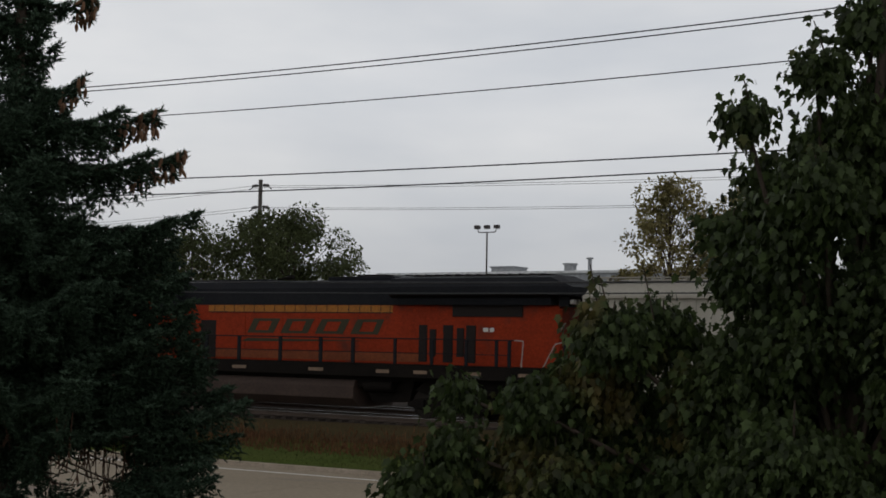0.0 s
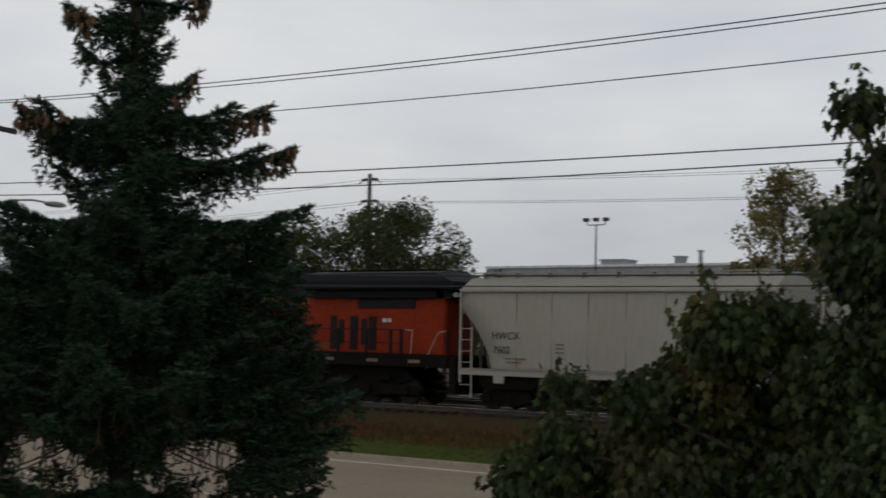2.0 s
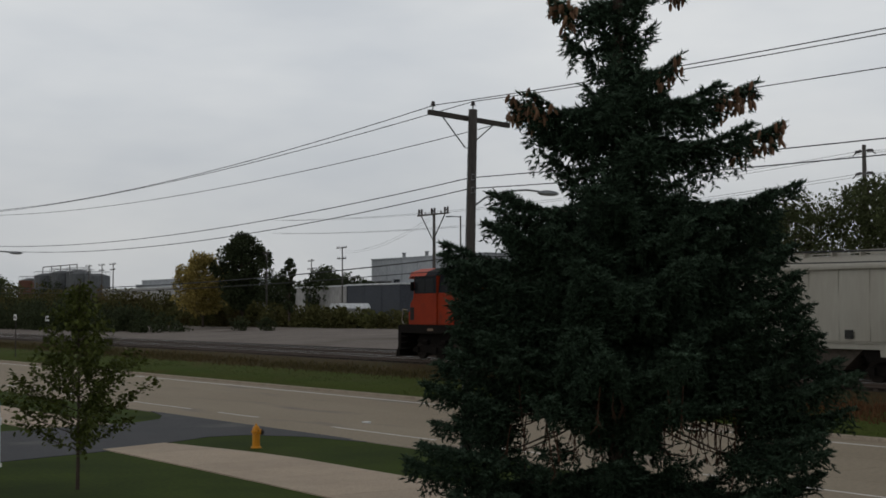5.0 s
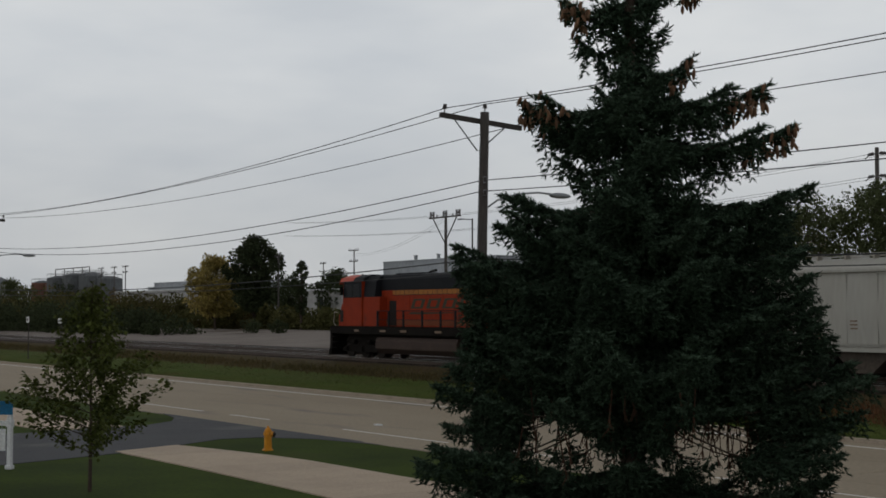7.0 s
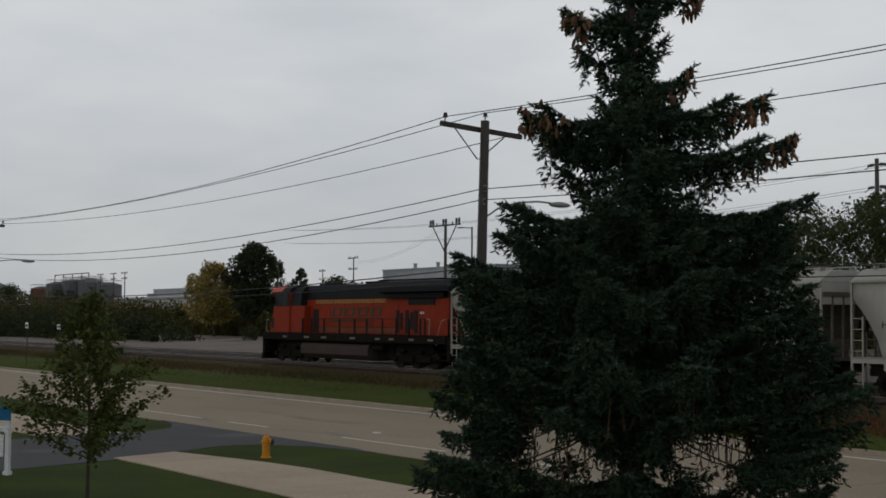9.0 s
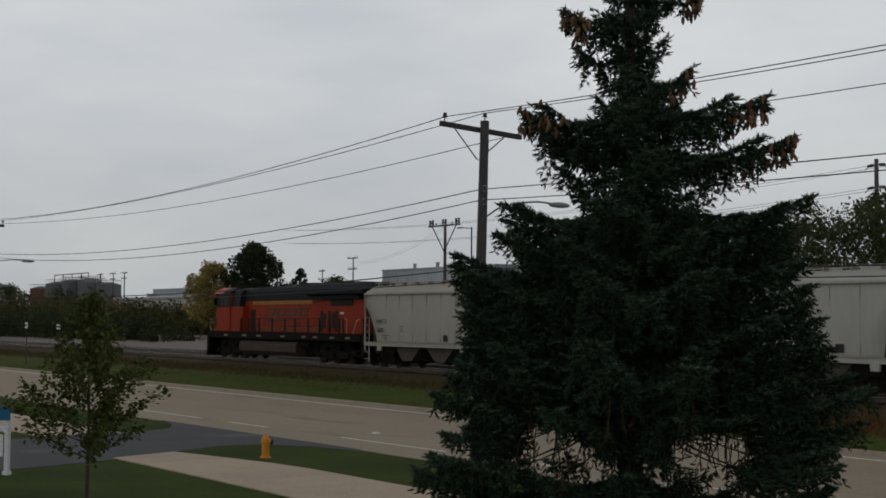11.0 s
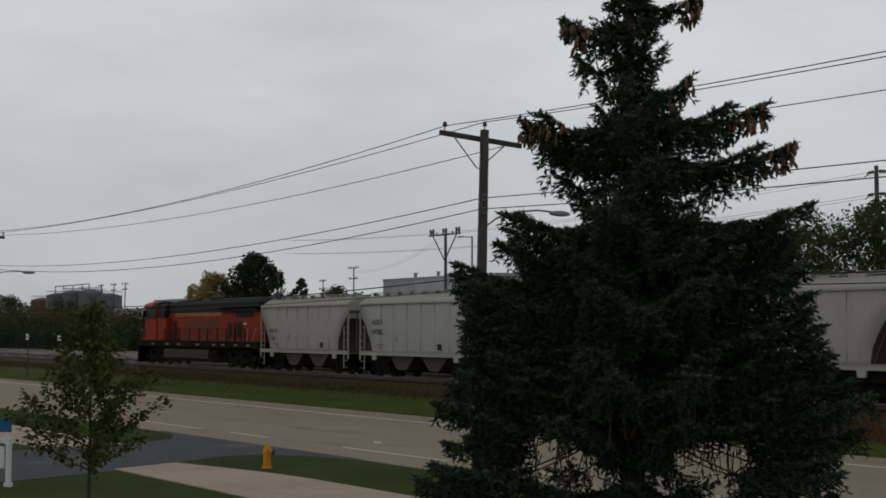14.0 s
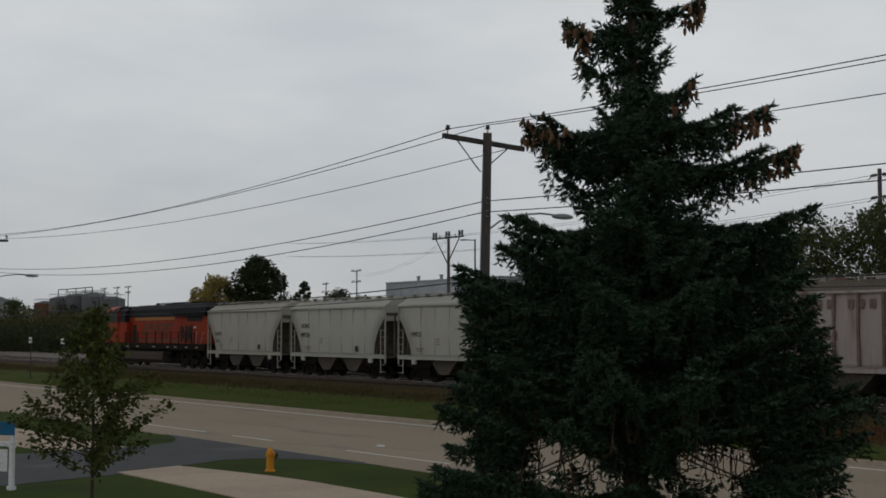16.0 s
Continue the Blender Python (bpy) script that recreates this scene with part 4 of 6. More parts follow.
    for nb, (zt, reach, b, hang, leading) in enumerate(rows):
        out = np.array([math.cos(b), math.sin(b), 0.0])
        side = np.array([-out[1], out[0], 0.0])
        droop = 0.04 + 0.07 * reach
        bend = rng.uniform(-0.10, 0.10)

        def at_s(s):
            zz = zt - (0.21 if zt < 5.7 else 0.14) + 0.12 * (1 - s) - droop * math.sin(math.pi * min(1.0, s)) + 0.10 * max(0.0, s - 0.7) / 0.3 + (0.6 * (1 - s) ** 1.3 if 2.25 < zt < 2.95 else 0.0)
            return out * (reach * s) + side * (bend * math.sin(s * 3) * reach) + np.array([0, 0, zz])
        pts = [at_s(s) for s in np.linspace(0, 1, 7)]
        open_band = 2.25 < zt < 2.95 and reach > 1.4
        s_min = 0.55 if open_band else 0.05
        thick = (0.014 if open_band else 0.030) * (0.5 + reach / 3)
        for i in range(6):
            add_rod(bmb, pts[i], pts[i + 1], thick * (1 - i / 6.5), thick * (1 - (i + 1) / 6.5), 5, cap=False)
        ns = max(4, int(reach * (1 - s_min) / 0.085))

        def shoot(q, dd, tip, k=1.0):
            P.append(q), D.append(dd), Ls.append(rng.uniform(0.07, 0.115) * k), Rs.append(rng.uniform(0.017, 0.025) * k), young.append(tip)

        for i in range(ns + 1):
            s = min(1.0, s_min + (1 - s_min) * (i + 0.5 * rng.random()) / ns)
            c = at_s(s)
            fwd = at_s(min(1.0, s + 0.05)) - at_s(s - 0.05)
            fwd /= np.linalg.norm(fwd)
            lump = 0.60 + 0.75 * max(0.0, noise.noise((nb * 3.7, s * reach * 2.6, 0.5)) + 0.35)
            hw = min(0.46, 0.13 + 0.30 * reach * (1 - s)) * lump
            for _ in range(4):
                shoot(c, fwd * 0.8 + side * rng.uniform(-0.7, 0.7) + up * rng.uniform(0.1, 0.9), rng.random() < 0.35)
            # side sprays that arch outward and hang
            for sg in (-1, 1):
                d2 = fwd * rng.uniform(0.5, 0.95) + side * sg * 0.8 + up * rng.uniform(-0.15, 0.22)
                d2 /= np.linalg.norm(d2)
                cr = np.cross(d2, up)
                m = max(2, int(hw / 0.060))
                for q_i in range(m + 1):
                    t = hw * q_i / m
                    q = c + d2 * t - up * (0.8 * t * t)
                    last = q_i >= m - 1
                    for w in (-1, 1):
                        shoot(q, d2 * 0.8 + cr * w * rng.uniform(0.3, 0.9) + up * rng.uniform(-0.25, 0.45), last and rng.random() < 0.5)
                    if q_i % 3 == 1:
                        h = hang * lump * rng.uniform(0.35, 1.0) * (1.0 if s < 0.8 else 0.75)
                        lean = d2 * rng.uniform(0.0, 0.35) + cr * rng.uniform(-0.3, 0.3)
                        for k in range(int(h / 0.062) + 1):
                            qq = q - up * (0.062 * k) + lean * (0.062 * k)
                            shoot(qq, np.array([rng.normal(0, 0.6), rng.normal(0, 0.6), -0.65]) + d2 * 0.4, False)
                            shoot(qq, np.array([rng.normal(0, 0.7), rng.normal(0, 0.7), -0.3]) + d2 * 0.4, False)
            if s > 0.93:
                for _ in range(12):
                    shoot(c - fwd * rng.uniform(0, 0.12) - up * rng.uniform(0, 0.14), fwd + rng.normal(0, 0.5, 3) + up * rng.uniform(-0.3, 0.7), rng.random() < 0.5)
            if leading and zt in (7.85, 7.62, 7.5, 6.86, 6.55, 6.08, 6.40, 6.42) and s > 0.72:
                for _ in range(13):
                    cones.append(c + side * rng.uniform(-0.22, 0.22) - up * rng.uniform(-0.06, 0.20) + fwd * rng.uniform(0.0, 0.13))
            if 2.7 < zt < 3.5 and s < 0.8 and rng.random() < 0.30:
                dry.append(c + side * rng.uniform(-0.25, 0.25) - up * 0.15)
    P, D = np.array(P), np.array(D)
    D /= np.linalg.norm(D, axis=1)[:, None]
    tagged(part("branchwork", bmb, M_BARK, tree, "grey-brown limbs"), kind="stuff")
    Ls, Rs, young = np.array(Ls), np.array(Rs), np.array(young)
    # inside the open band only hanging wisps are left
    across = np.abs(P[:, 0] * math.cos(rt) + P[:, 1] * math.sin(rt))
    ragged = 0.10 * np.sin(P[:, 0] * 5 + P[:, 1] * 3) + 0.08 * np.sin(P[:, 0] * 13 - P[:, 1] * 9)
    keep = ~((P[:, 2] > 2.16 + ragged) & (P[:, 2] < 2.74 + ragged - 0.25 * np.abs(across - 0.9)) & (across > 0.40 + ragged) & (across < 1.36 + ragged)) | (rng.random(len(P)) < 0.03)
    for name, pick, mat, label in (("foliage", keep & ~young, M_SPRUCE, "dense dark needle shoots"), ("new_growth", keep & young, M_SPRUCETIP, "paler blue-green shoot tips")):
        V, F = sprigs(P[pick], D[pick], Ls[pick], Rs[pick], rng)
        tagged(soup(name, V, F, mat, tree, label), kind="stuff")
    # hanging cones, each a part of its own
    bm = bmesh.new()
    for z0, z1, r0, r1 in ((0.0, -0.022, 0.006, 0.019), (-0.022, -0.07, 0.019, 0.022), (-0.07, -0.105, 0.022, 0.015), (-0.105, -0.13, 0.015, 0.003)):
        add_rod(bm, (0, 0, z0), (0, 0, z1), r0, r1, 6, cap=False)
    cone = part("cone", bm, M_CONE, tree, "brown hanging cone")
    rng.shuffle(cones)
    for k, c in enumerate(cones[:290]):
        if k:
            cone = new("cone", cone.data)
            cone.parent = tree
        cone.location, cone.rotation_euler = c, (rng.normal(0, 0.25), rng.normal(0, 0.25), rng.uniform(0, 6))
    # bare hanging twigs under the wide tier
    bm = bmesh.new()
    for q in dry:
        q = Vector(q)
        e = q + Vector((rng.uniform(-0.08, 0.08), rng.uniform(-0.08, 0.08), -rng.uniform(0.25, 0.6)))
        add_rod(bm, q, e, 0.009, 0.004, 4, cap=False)
        for k in range(5):
            m = q.lerp(e, rng.uniform(0.4, 1.0))
            add_rod(bm, m, m + Vector((rng.uniform(-0.06, 0.06), rng.uniform(-0.06, 0.06), -0.10)), 0.007, 0.003, 4, cap=False)
    tagged(part("dead_wood", bm, M_DRYTWIG, tree, "dry brown hanging twigs"), kind="stuff")
    return tree


LEAF = np.array([(0, 0, 0), (0.20, -0.04, -0.02), (0.34, 0.10, -0.10), (0.24, 0.20, -0.03), (0.56, 0.50, -0.20), (0.34, 0.50, -0.08), (0.26, 0.62, -0.08), (0, 1.08, -0.30), (-0.26, 0.62, -0.08), (-0.34, 0.50, -0.08), (-0.56, 0.50, -0.20), (-0.24, 0.20, -0.03), (-0.34, 0.10, -0.10), (-0.20, -0.04, -0.02)])
LEAF_F = [(0, 1, 3), (1, 2, 3), (0, 3, 5), (3, 4, 5), (0, 5, 6), (0, 6, 8), (6, 7, 8), (0, 8, 9), (0, 9, 11), (9, 10, 11), (0, 11, 13), (11, 12, 13)]
OVAL = np.array([(0, 0, 0), (0.32, 0.45, 0.05), (0, 1.0, -0.08), (-0.32, 0.45, 0.05)])
OVAL_F = [(0, 1, 2), (0, 2, 3)]


def leaves(p, d, size, rng, shape=LEAF, faces=LEAF_F, turn=0.7):
    """Leaves at p that point along d, turned at random about it."""
    n = len(p)
    d = d / np.linalg.norm(d, axis=1)[:, None]
    a, b = frames_along(d)
    t = rng.normal(0, turn, n)[:, None]
    x, z = a * np.cos(t) + b * np.sin(t), -a * np.sin(t) + b * np.cos(t)
    s = size[:, None, None]
    V = p[:, None, :] + s * (shape[None, :, 0:1] * x[:, None, :] + shape[None, :, 1:2] * d[:, None, :] + shape[None, :, 2:3] * z[:, None, :])
    F = (np.arange(n)[:, None, None] * len(shape) + np.array(faces)[None]).reshape(-1, 3)
    return V.reshape(-1, 3), F


def clump_points(rng, centre, r, n, squash=0.85):
    """Points near the skin of a lumpy clump."""
    u = rng_unit(rng, n)
    k = 0.55 + 0.5 * rng.random(n) ** 0.6
    lump = np.array([1 + 0.35 * noise.noise((v[0] * 2.2 + centre[0] * 3, v[1] * 2.2 + centre[1], v[2] * 2.2 + centre[2])) for v in u])
    q = u * (k * lump * r)[:, None]
    q[:, 2] *= squash
    return q + np.array(centre), u


def maple(at):
    rng = np.random.default_rng(5)
    tree = empty("maple_tree", "broad maple with dark green drooping leaves turning brown", "tree", at=at)
    d = Vector((at[0], at[1], 0)).normalized()
    r = Vector((d.y, -d.x, 0))
    CLUMPS = [(0.27, 6.31, 0.26), (0.55, 5.74, 0.53), (-0.14, 5.91, 0.22), (-0.06, 5.41, 0.37), (-0.65, 5.55, 0.2), (-0.52, 5.12, 0.29), (0.31, 5.06, 0.44), (-0.79, 4.73, 0.26), (-0.65, 4.34, 0.33), (-0.19, 4.21, 0.46), (0.38, 4.22, 0.48), (0.14, 3.46, 0.66), (-0.6, 3.61, 0.57), (-1.32, 3.9, 0.35), (-1.66, 3.89, 0.33), (-1.83, 3.45, 0.46), (-2.3, 3.36, 0.33), (-1.27, 3.12, 0.62), (-2.17, 2.97, 0.44), (-2.96, 3.43, 0.18), (-2.93, 3.0, 0.31)]
    fill = [(-0.9, 2.7, 0.6), (-0.3, 2.9, 0.65), (0.4, 2.7, 0.7), (-2.2, 2.5, 0.5), (-0.9, 3.4, 0.5), (0.7, 3.7, 0.6), (-0.2, 3.9, 0.5), (-0.1, 4.95, 0.36), (0.4, 4.75, 0.46), (0.75, 5.15, 0.5), (0.2, 5.5, 0.3), (0.8, 4.4, 0.55), (0.95, 5.8, 0.5), (-0.3, 4.62, 0.3), (0.5, 5.35, 0.36)]
    low = fill + [(-1.6, 2.1, 0.55), (-0.4, 2.0, 0.7), (0.9, 2.2, 0.75), (1.3, 3.4, 0.8), (1.5, 4.8, 0.75), (1.1, 6.2, 0.6), (0.6, 7.1, 0.45), (-2.55, 2.75, 0.55), (-2.05, 2.75, 0.6), (-1.6, 2.65, 0.5), (-3.05, 2.68, 0.48), (-2.4, 2.3, 0.6)]
    bm = bmesh.new()
    taper(bm, [Vector((0, 0, -0.1)), Vector((0.03, 0.02, 1.0)), Vector((0.05, 0, 2.2)), Vector((0.25, 0.05, 4.0)), Vector((0.45, 0.0, 6.6))], 0.13, 0.03, 9)
    P, D = [], []
    for i, (a, z, rad) in enumerate(CLUMPS + low):
        rad *= 0.72 if a < -2.0 else (1.0 if z < 4.0 else 0.86)
        a += 0.06
        dep = [0.0, 0.35, -0.25, 0.15, -0.4, 0.5][i % 6] * (0.6 if rad < 0.3 else 1.0) - (0.35 if 20 < i < 35 else 0.0)
        c = r * a + d * dep + Vector((0, 0, z))
        start = Vector((0.12, 0, min(z - 0.4, 1.6 + 0.25 * z)))
        mid = start.lerp(c, 0.55) + Vector((0, 0, -0.12)) + d * 0.15
        taper(bm, [start, mid, c, c + Vector((rng.uniform(-0.1, 0.1), rng.uniform(-0.1, 0.1), rad * 0.9))], 0.035, 0.006, 5)
        n_sub = max(7, int(46 * rad ** 1.6 / 0.2))
        u = rng_unit(rng, n_sub)
        for v in u:
            cc = np.array(c) + v * rad * rng.uniform(0.4, 0.86) * np.array([1, 1, 0.9])
            sr = rng.uniform(0.09, 0.17)
            m = int(rng.integers(24, 40))
            q = cc + rng.normal(0, 1, (m, 3)) * sr * 0.62
            P.append(q)
            o = q - np.array(c)
            o /= np.linalg.norm(o, axis=1)[:, None] + 1e-6
            D.append(o * 0.40 + np.array([0, 0, -1.0]) + rng.normal(0, 0.28, (m, 3)))
    # single shoots with a few leaves that stand out of the crown
    for a, z, top in ((-1.72, 4.05, 4.48), (-1.30, 4.05, 4.45), (-0.55, 5.6, 5.95), (-0.02, 6.1, 6.35), (-1.65, 4.1, 4.4)):
        b0, e0 = r * a + Vector((0, 0, z)), r * (a - 0.08) + Vector((0, 0, top))
        taper(bm, [b0, e0], 0.008, 0.004, 4)
        for k in range(9):
            q = b0.lerp(e0, rng.uniform(0.25, 1.0))
            P.append(np.array(q)[None] + rng.normal(0, 0.02, (1, 3)))
            D.append(np.array([[*(r * rng.uniform(-0.9, 0.9)), ]]) + np.array([[0, 0, -0.45]]) + rng.normal(0, 0.2, (1, 3)))
    part("trunk", bm, M_BARK, tree, "grey trunk with forking limbs", smooth=True)
    P, D = np.concatenate(P), np.concatenate(D)
    V, F = leaves(P, D, rng.uniform(0.042, 0.092, len(P)), rng, turn=1.2)
    tagged(soup("crown", V, F, M_MAPLE, tree, "dark green lobed leaves"), kind="stuff")
    return tree


def tree_at(name, at, height, width, mat, seed, label, trunk_r=0.18, first=0.25, leaf=0.22, n_clumps=40, per=60, skew=0.0, group=""):
    """A broad-leaved tree: tapered trunk, forked limbs, and a crown of many small leaf clumps with gaps."""
    rng = np.random.default_rng(seed)
    tree = empty(name, label, "tree", group, at=at)
    bm = bmesh.new()
    taper(bm, [Vector((0, 0, -0.3)), Vector((0.05 * height * skew, 0, height * 0.4)), Vector((0.1 * height * skew, 0, height * 0.93))], trunk_r, trunk_r * 0.15, 8)
    P, D = [], []
    for i in range(n_clumps):
        h = first + (1 - first) * (i + rng.random()) / n_clumps
        k = (h - first) / (1 - first)
        w = width / 2 * (0.55 + 0.9 * k) * (1.0 if k < 0.5 else max(0.12, 1 - ((k - 0.5) / 0.52) ** 2.0)) / 1.0
        ang = i * 2.4 + rng.uniform(-0.5, 0.5)
        rad = w * rng.uniform(0.25, 1.08)
        c = Vector((math.cos(ang) * rad + 0.1 * height * skew * k, math.sin(ang) * rad, h * height * 0.95))
        s = Vector((0.1 * height * skew * k * 0.8, 0, max(height * 0.12, c.z - rad * 0.75 - 0.1 * height)))
        taper(bm, [s, s.lerp(c, 0.55) + Vector((0, 0, 0.06 * rad)), c], trunk_r * 0.32 * (1 - 0.6 * k), 0.015, 5)
        k_size = rng.uniform(0.5, 1.25)
        cr = width * 0.145 * k_size
        q, u = clump_points(rng, tuple(c), cr, int(per * 2.2 * k_size * rng.uniform(0.8, 1.3)))
        P.append(q)
        D.append(u * 0.6 + np.array([0, 0, -0.4]) + rng.normal(0, 0.5, q.shape))
    part("trunk", bm, M_BARK, tree, "dark trunk with limbs", smooth=True)
    P, D = np.concatenate(P), np.concatenate(D)
    V, F = leaves(P, D, rng.uniform(leaf * 0.7, leaf * 1.45, len(P)), rng, OVAL, OVAL_F)
    tagged(soup("crown", V, F, mat, tree, "crown of small leaves with gaps"), kind="stuff")
    return tree


def sapling(at):
    rng = np.random.default_rng(8)
    tree = empty("young_tree", "slender young tree with sparse olive green leaves", "tree", at=at)
    bm = bmesh.new()
    taper(bm, [Vector((0, 0, -0.1)), Vector((0.02, 0.01, 1.5)), Vector((-0.02, 0.0, 3.2)), Vector((0.05, 0, 4.6))], 0.045, 0.008, 8)
    P, D = [], []
    for i in range(54):
        h = 0.75 + 3.7 * (i / 54) ** 1.05
        ang = i * 2.4 + rng.uniform(-0.4, 0.4)
        ln = np.interp(h, [0.7, 1.2, 2.2, 3.2, 4.6], [1.2, 1.75, 1.45, 0.75, 0.12]) * rng.uniform(0.7, 1.05)
        e = Vector((math.cos(ang) * ln, math.sin(ang) * ln, h + ln * 0.55))
        s = Vector((0, 0, h))
        m = s.lerp(e, 0.5) + Vector((0, 0, -0.08 * ln))
        taper(bm, [s, m, e], 0.012, 0.004, 4)
        n = int(95 * ln) + 22
        t = rng.uniform(0.2, 1.02, n)[:, None]
        q = np.array(s)[None] * (1 - t) + np.array(e)[None] * t + rng.normal(0, 0.085, (n, 3))
        P.append(q)
        D.append(np.array(e - s)[None] * 0.6 + np.array([0, 0, -0.5]) + rng.normal(0, 0.5, (n, 3)))
    part("trunk", bm, M_BARK, tree, "thin grey trunk and twigs")
    P, D = np.concatenate(P), np.concatenate(D)
    V, F = leaves(P, D, rng.uniform(0.08, 0.15, len(P)), rng, OVAL, OVAL_F)
    tagged(soup("crown", V, F, M_SAPLING, tree, "sparse olive green leaves"), kind="stuff")
    return tree


spruce((-12.59, 11.30, 0.12))
maple((-3.0, 10.58, 0.12))
sapling((-30.1, 11.15, 0.12))

# trees beyond the tracks
BACK = "trees beyond the tracks"
tree_at("broadleaf_tree", (-45.4, 60, 1.2), 9.9, 6.6, M_GREENTREE, 21, "green broadleaf tree with gaps in its crown", n_clumps=60, per=130, leaf=0.17, group=BACK)
tree_at("broadleaf_tree", (-49.2, 62, 1.2), 10.2, 6.4, M_GREENTREE, 22, "green broadleaf tree with gaps in its crown", n_clumps=50, per=130, leaf=0.17, group=BACK)
tree_at("broadleaf_tree", (-53.4, 61, 1.2), 9.4, 6.4, M_GREENTREE, 23, "green broadleaf tree behind the train", n_clumps=50, per=130, leaf=0.17, group=BACK)
tree_at("broadleaf_tree", (-56.8, 63, 1.2), 8.6, 5.0, M_BROWNTREE, 24, "olive broadleaf tree behind the train", n_clumps=45, per=70, leaf=0.20, group=BACK)
tree_at("broadleaf_tree", (-42.6, 60, 1.2), 7.2, 4.6, M_GREENTREE, 25, "small green broadleaf tree behind the train", n_clumps=40, per=60, leaf=0.18, group=BACK)
tree_at("shrub", (-39.4, 60, 1.2), 6.2, 1.8, M_DARKTREE, 26, "thin shrub showing above the train", n_clumps=14, per=40, leaf=0.14, group=BACK)
tree_at("broadleaf_tree", (-24.2, 60, 1.2), 10.9, 4.6, M_BROWNTREE, 27, "broadleaf tree turning yellow-brown in autumn", n_clumps=60, per=90, leaf=0.17, group=BACK)
tree_at("broadleaf_tree", (-21.0, 61, 1.2), 10.2, 4.6, M_BROWNTREE, 28, "broadleaf tree turning yellow-brown in autumn", n_clumps=50, per=90, leaf=0.17, group=BACK)
tree_at("broadleaf_tree", (-27.4, 62, 1.2), 6.6, 2.6, M_BROWNTREE, 29, "low yellow-brown tree in autumn", n_clumps=30, per=60, leaf=0.17, group=BACK)
tree_at("broadleaf_tree", (-171.2, 86, 2.2), 12.6, 6.6, M_DARKTREE, 31, "dark green rounded tree beyond the gravel yard", n_clumps=80, per=100, leaf=0.34, group=BACK)
tree_at("broadleaf_tree", (-177.0, 83, 2.2), 10.0, 7.0, M_YELLOWTREE, 32, "tree turning yellow beyond the gravel yard", n_clumps=60, per=90, leaf=0.32, group=BACK)
tree_at("broadleaf_tree", (-158.0, 86, 2.2), 9.0, 1.7, M_DARKTREE, 33, "narrow dark tree beyond the gravel yard", n_clumps=30, per=50, leaf=0.26, group=BACK)
for k, (x, y, h, w) in enumerate(((-225, 130, 10.0, 9.0), (-262, 140, 9.6, 11.0), (-238, 142, 9.0, 10.0), (-330, 160, 12.0, 16.0), (-352, 165, 12.5, 14.0), (-300, 150, 11.0, 14.0), (-420, 150, 14.0, 14.0))):
    tree_at("broadleaf_tree", (x, y, 2.2), h, w, M_DARKTREE, 40 + k, "distant dark green tree among the warehouses", n_clumps=45, per=55, leaf=0.5, group="distant trees")


def thicket(name, x0, x1, y0, y1, height, mat, seed, label, n, per, leaf, base):
    """A belt of shrubs as one mass of leaf clumps."""
    rng = np.random.default_rng(seed)
    P, D = [], []
    for i in range(n):
        x = x0 + (x1 - x0) * (i + rng.random()) / n
        y = rng.uniform(y0, y1)
        h = height(x) * rng.uniform(0.45, 1.05)
        r = rng.uniform(0.5, 1.1) * max(0.9, h * 0.33)
        for zc in np.arange(0.3, max(0.6, h - r * 0.6), r * 0.8):
            q, u = clump_points(rng, (x + rng.normal(0, 0.3), y + rng.normal(0, 0.3), base + zc), r * rng.uniform(0.7, 1.1), per)
            P.append(q)
            D.append(u * 0.5 + np.array([0, 0, 0.3]) + rng.normal(0, 0.6, q.shape))
    P, D = np.concatenate(P), np.concatenate(D)
    V, F = leaves(P, D, rng.uniform(leaf * 0.6, leaf * 1.3, len(P)), rng, OVAL, OVAL_F)
    return tagged(soup(name, V, F, mat), label, "bushes", kind="stuff")


def belt_height(x):
    return float(np.interp(x, [-330, -235, -205, -190, -150, -135, -100, -60], [8.0, 7.2, 6.0, 4.4, 3.0, 2.4, 2.6, 4.5]))


thicket("bushes", -330, -60, 85.5, 91, belt_height, M_BUSH, 61, "belt of olive and brown autumn bushes beyond the yard", 520, 46, 0.5, 2.0)
thicket("bushes", -245, -158, 66.5, 72, lambda x: float(np.interp(x, [-245, -200, -170, -158], [5.8, 5.2, 3.6, 1.6])), M_DARKTREE, 63, "dark green thicket beside the tracks", 150, 40, 0.42, 1.55)
thicket("bushes", -75, 10, 66, 70, lambda x: 2.6, M_GREENTREE, 62, "low dark bushes behind the train", 70, 26, 0.3, 1.5)


def blades(name, n, x0, x1, y_of, z_of, h0, h1, mat, seed, label, w=0.012):
    rng = np.random.default_rng(seed)
    x = x0 + (x1 - x0) * rng.random(n)
    y = y_of(rng, n, x)
    p = np.stack([x, y + skew(x, y), z_of(y) + rise(x, y)], 1)
    h = rng.uniform(h0, h1, n) * (0.6 + 0.6 * np.array([noise.noise((a * 0.35, b * 0.5, 2.0)) * 0.5 + 0.5 for a, b in zip(x, y)]))
    d = np.stack([rng.normal(0, 0.25, n), rng.normal(0, 0.25, n), np.ones(n)], 1)
    ang = rng.uniform(0, math.pi, n)
    side = np.stack([np.cos(ang), np.sin(ang), np.zeros(n)], 1) * (w * rng.uniform(0.7, 1.6, n))[:, None]
    V = np.stack([p - side, p + side, p + d * h[:, None]], 1).reshape(-1, 3)
    return tagged(soup(name, V, np.arange(3 * n).reshape(-1, 3), mat), label, "weeds", kind="stuff")


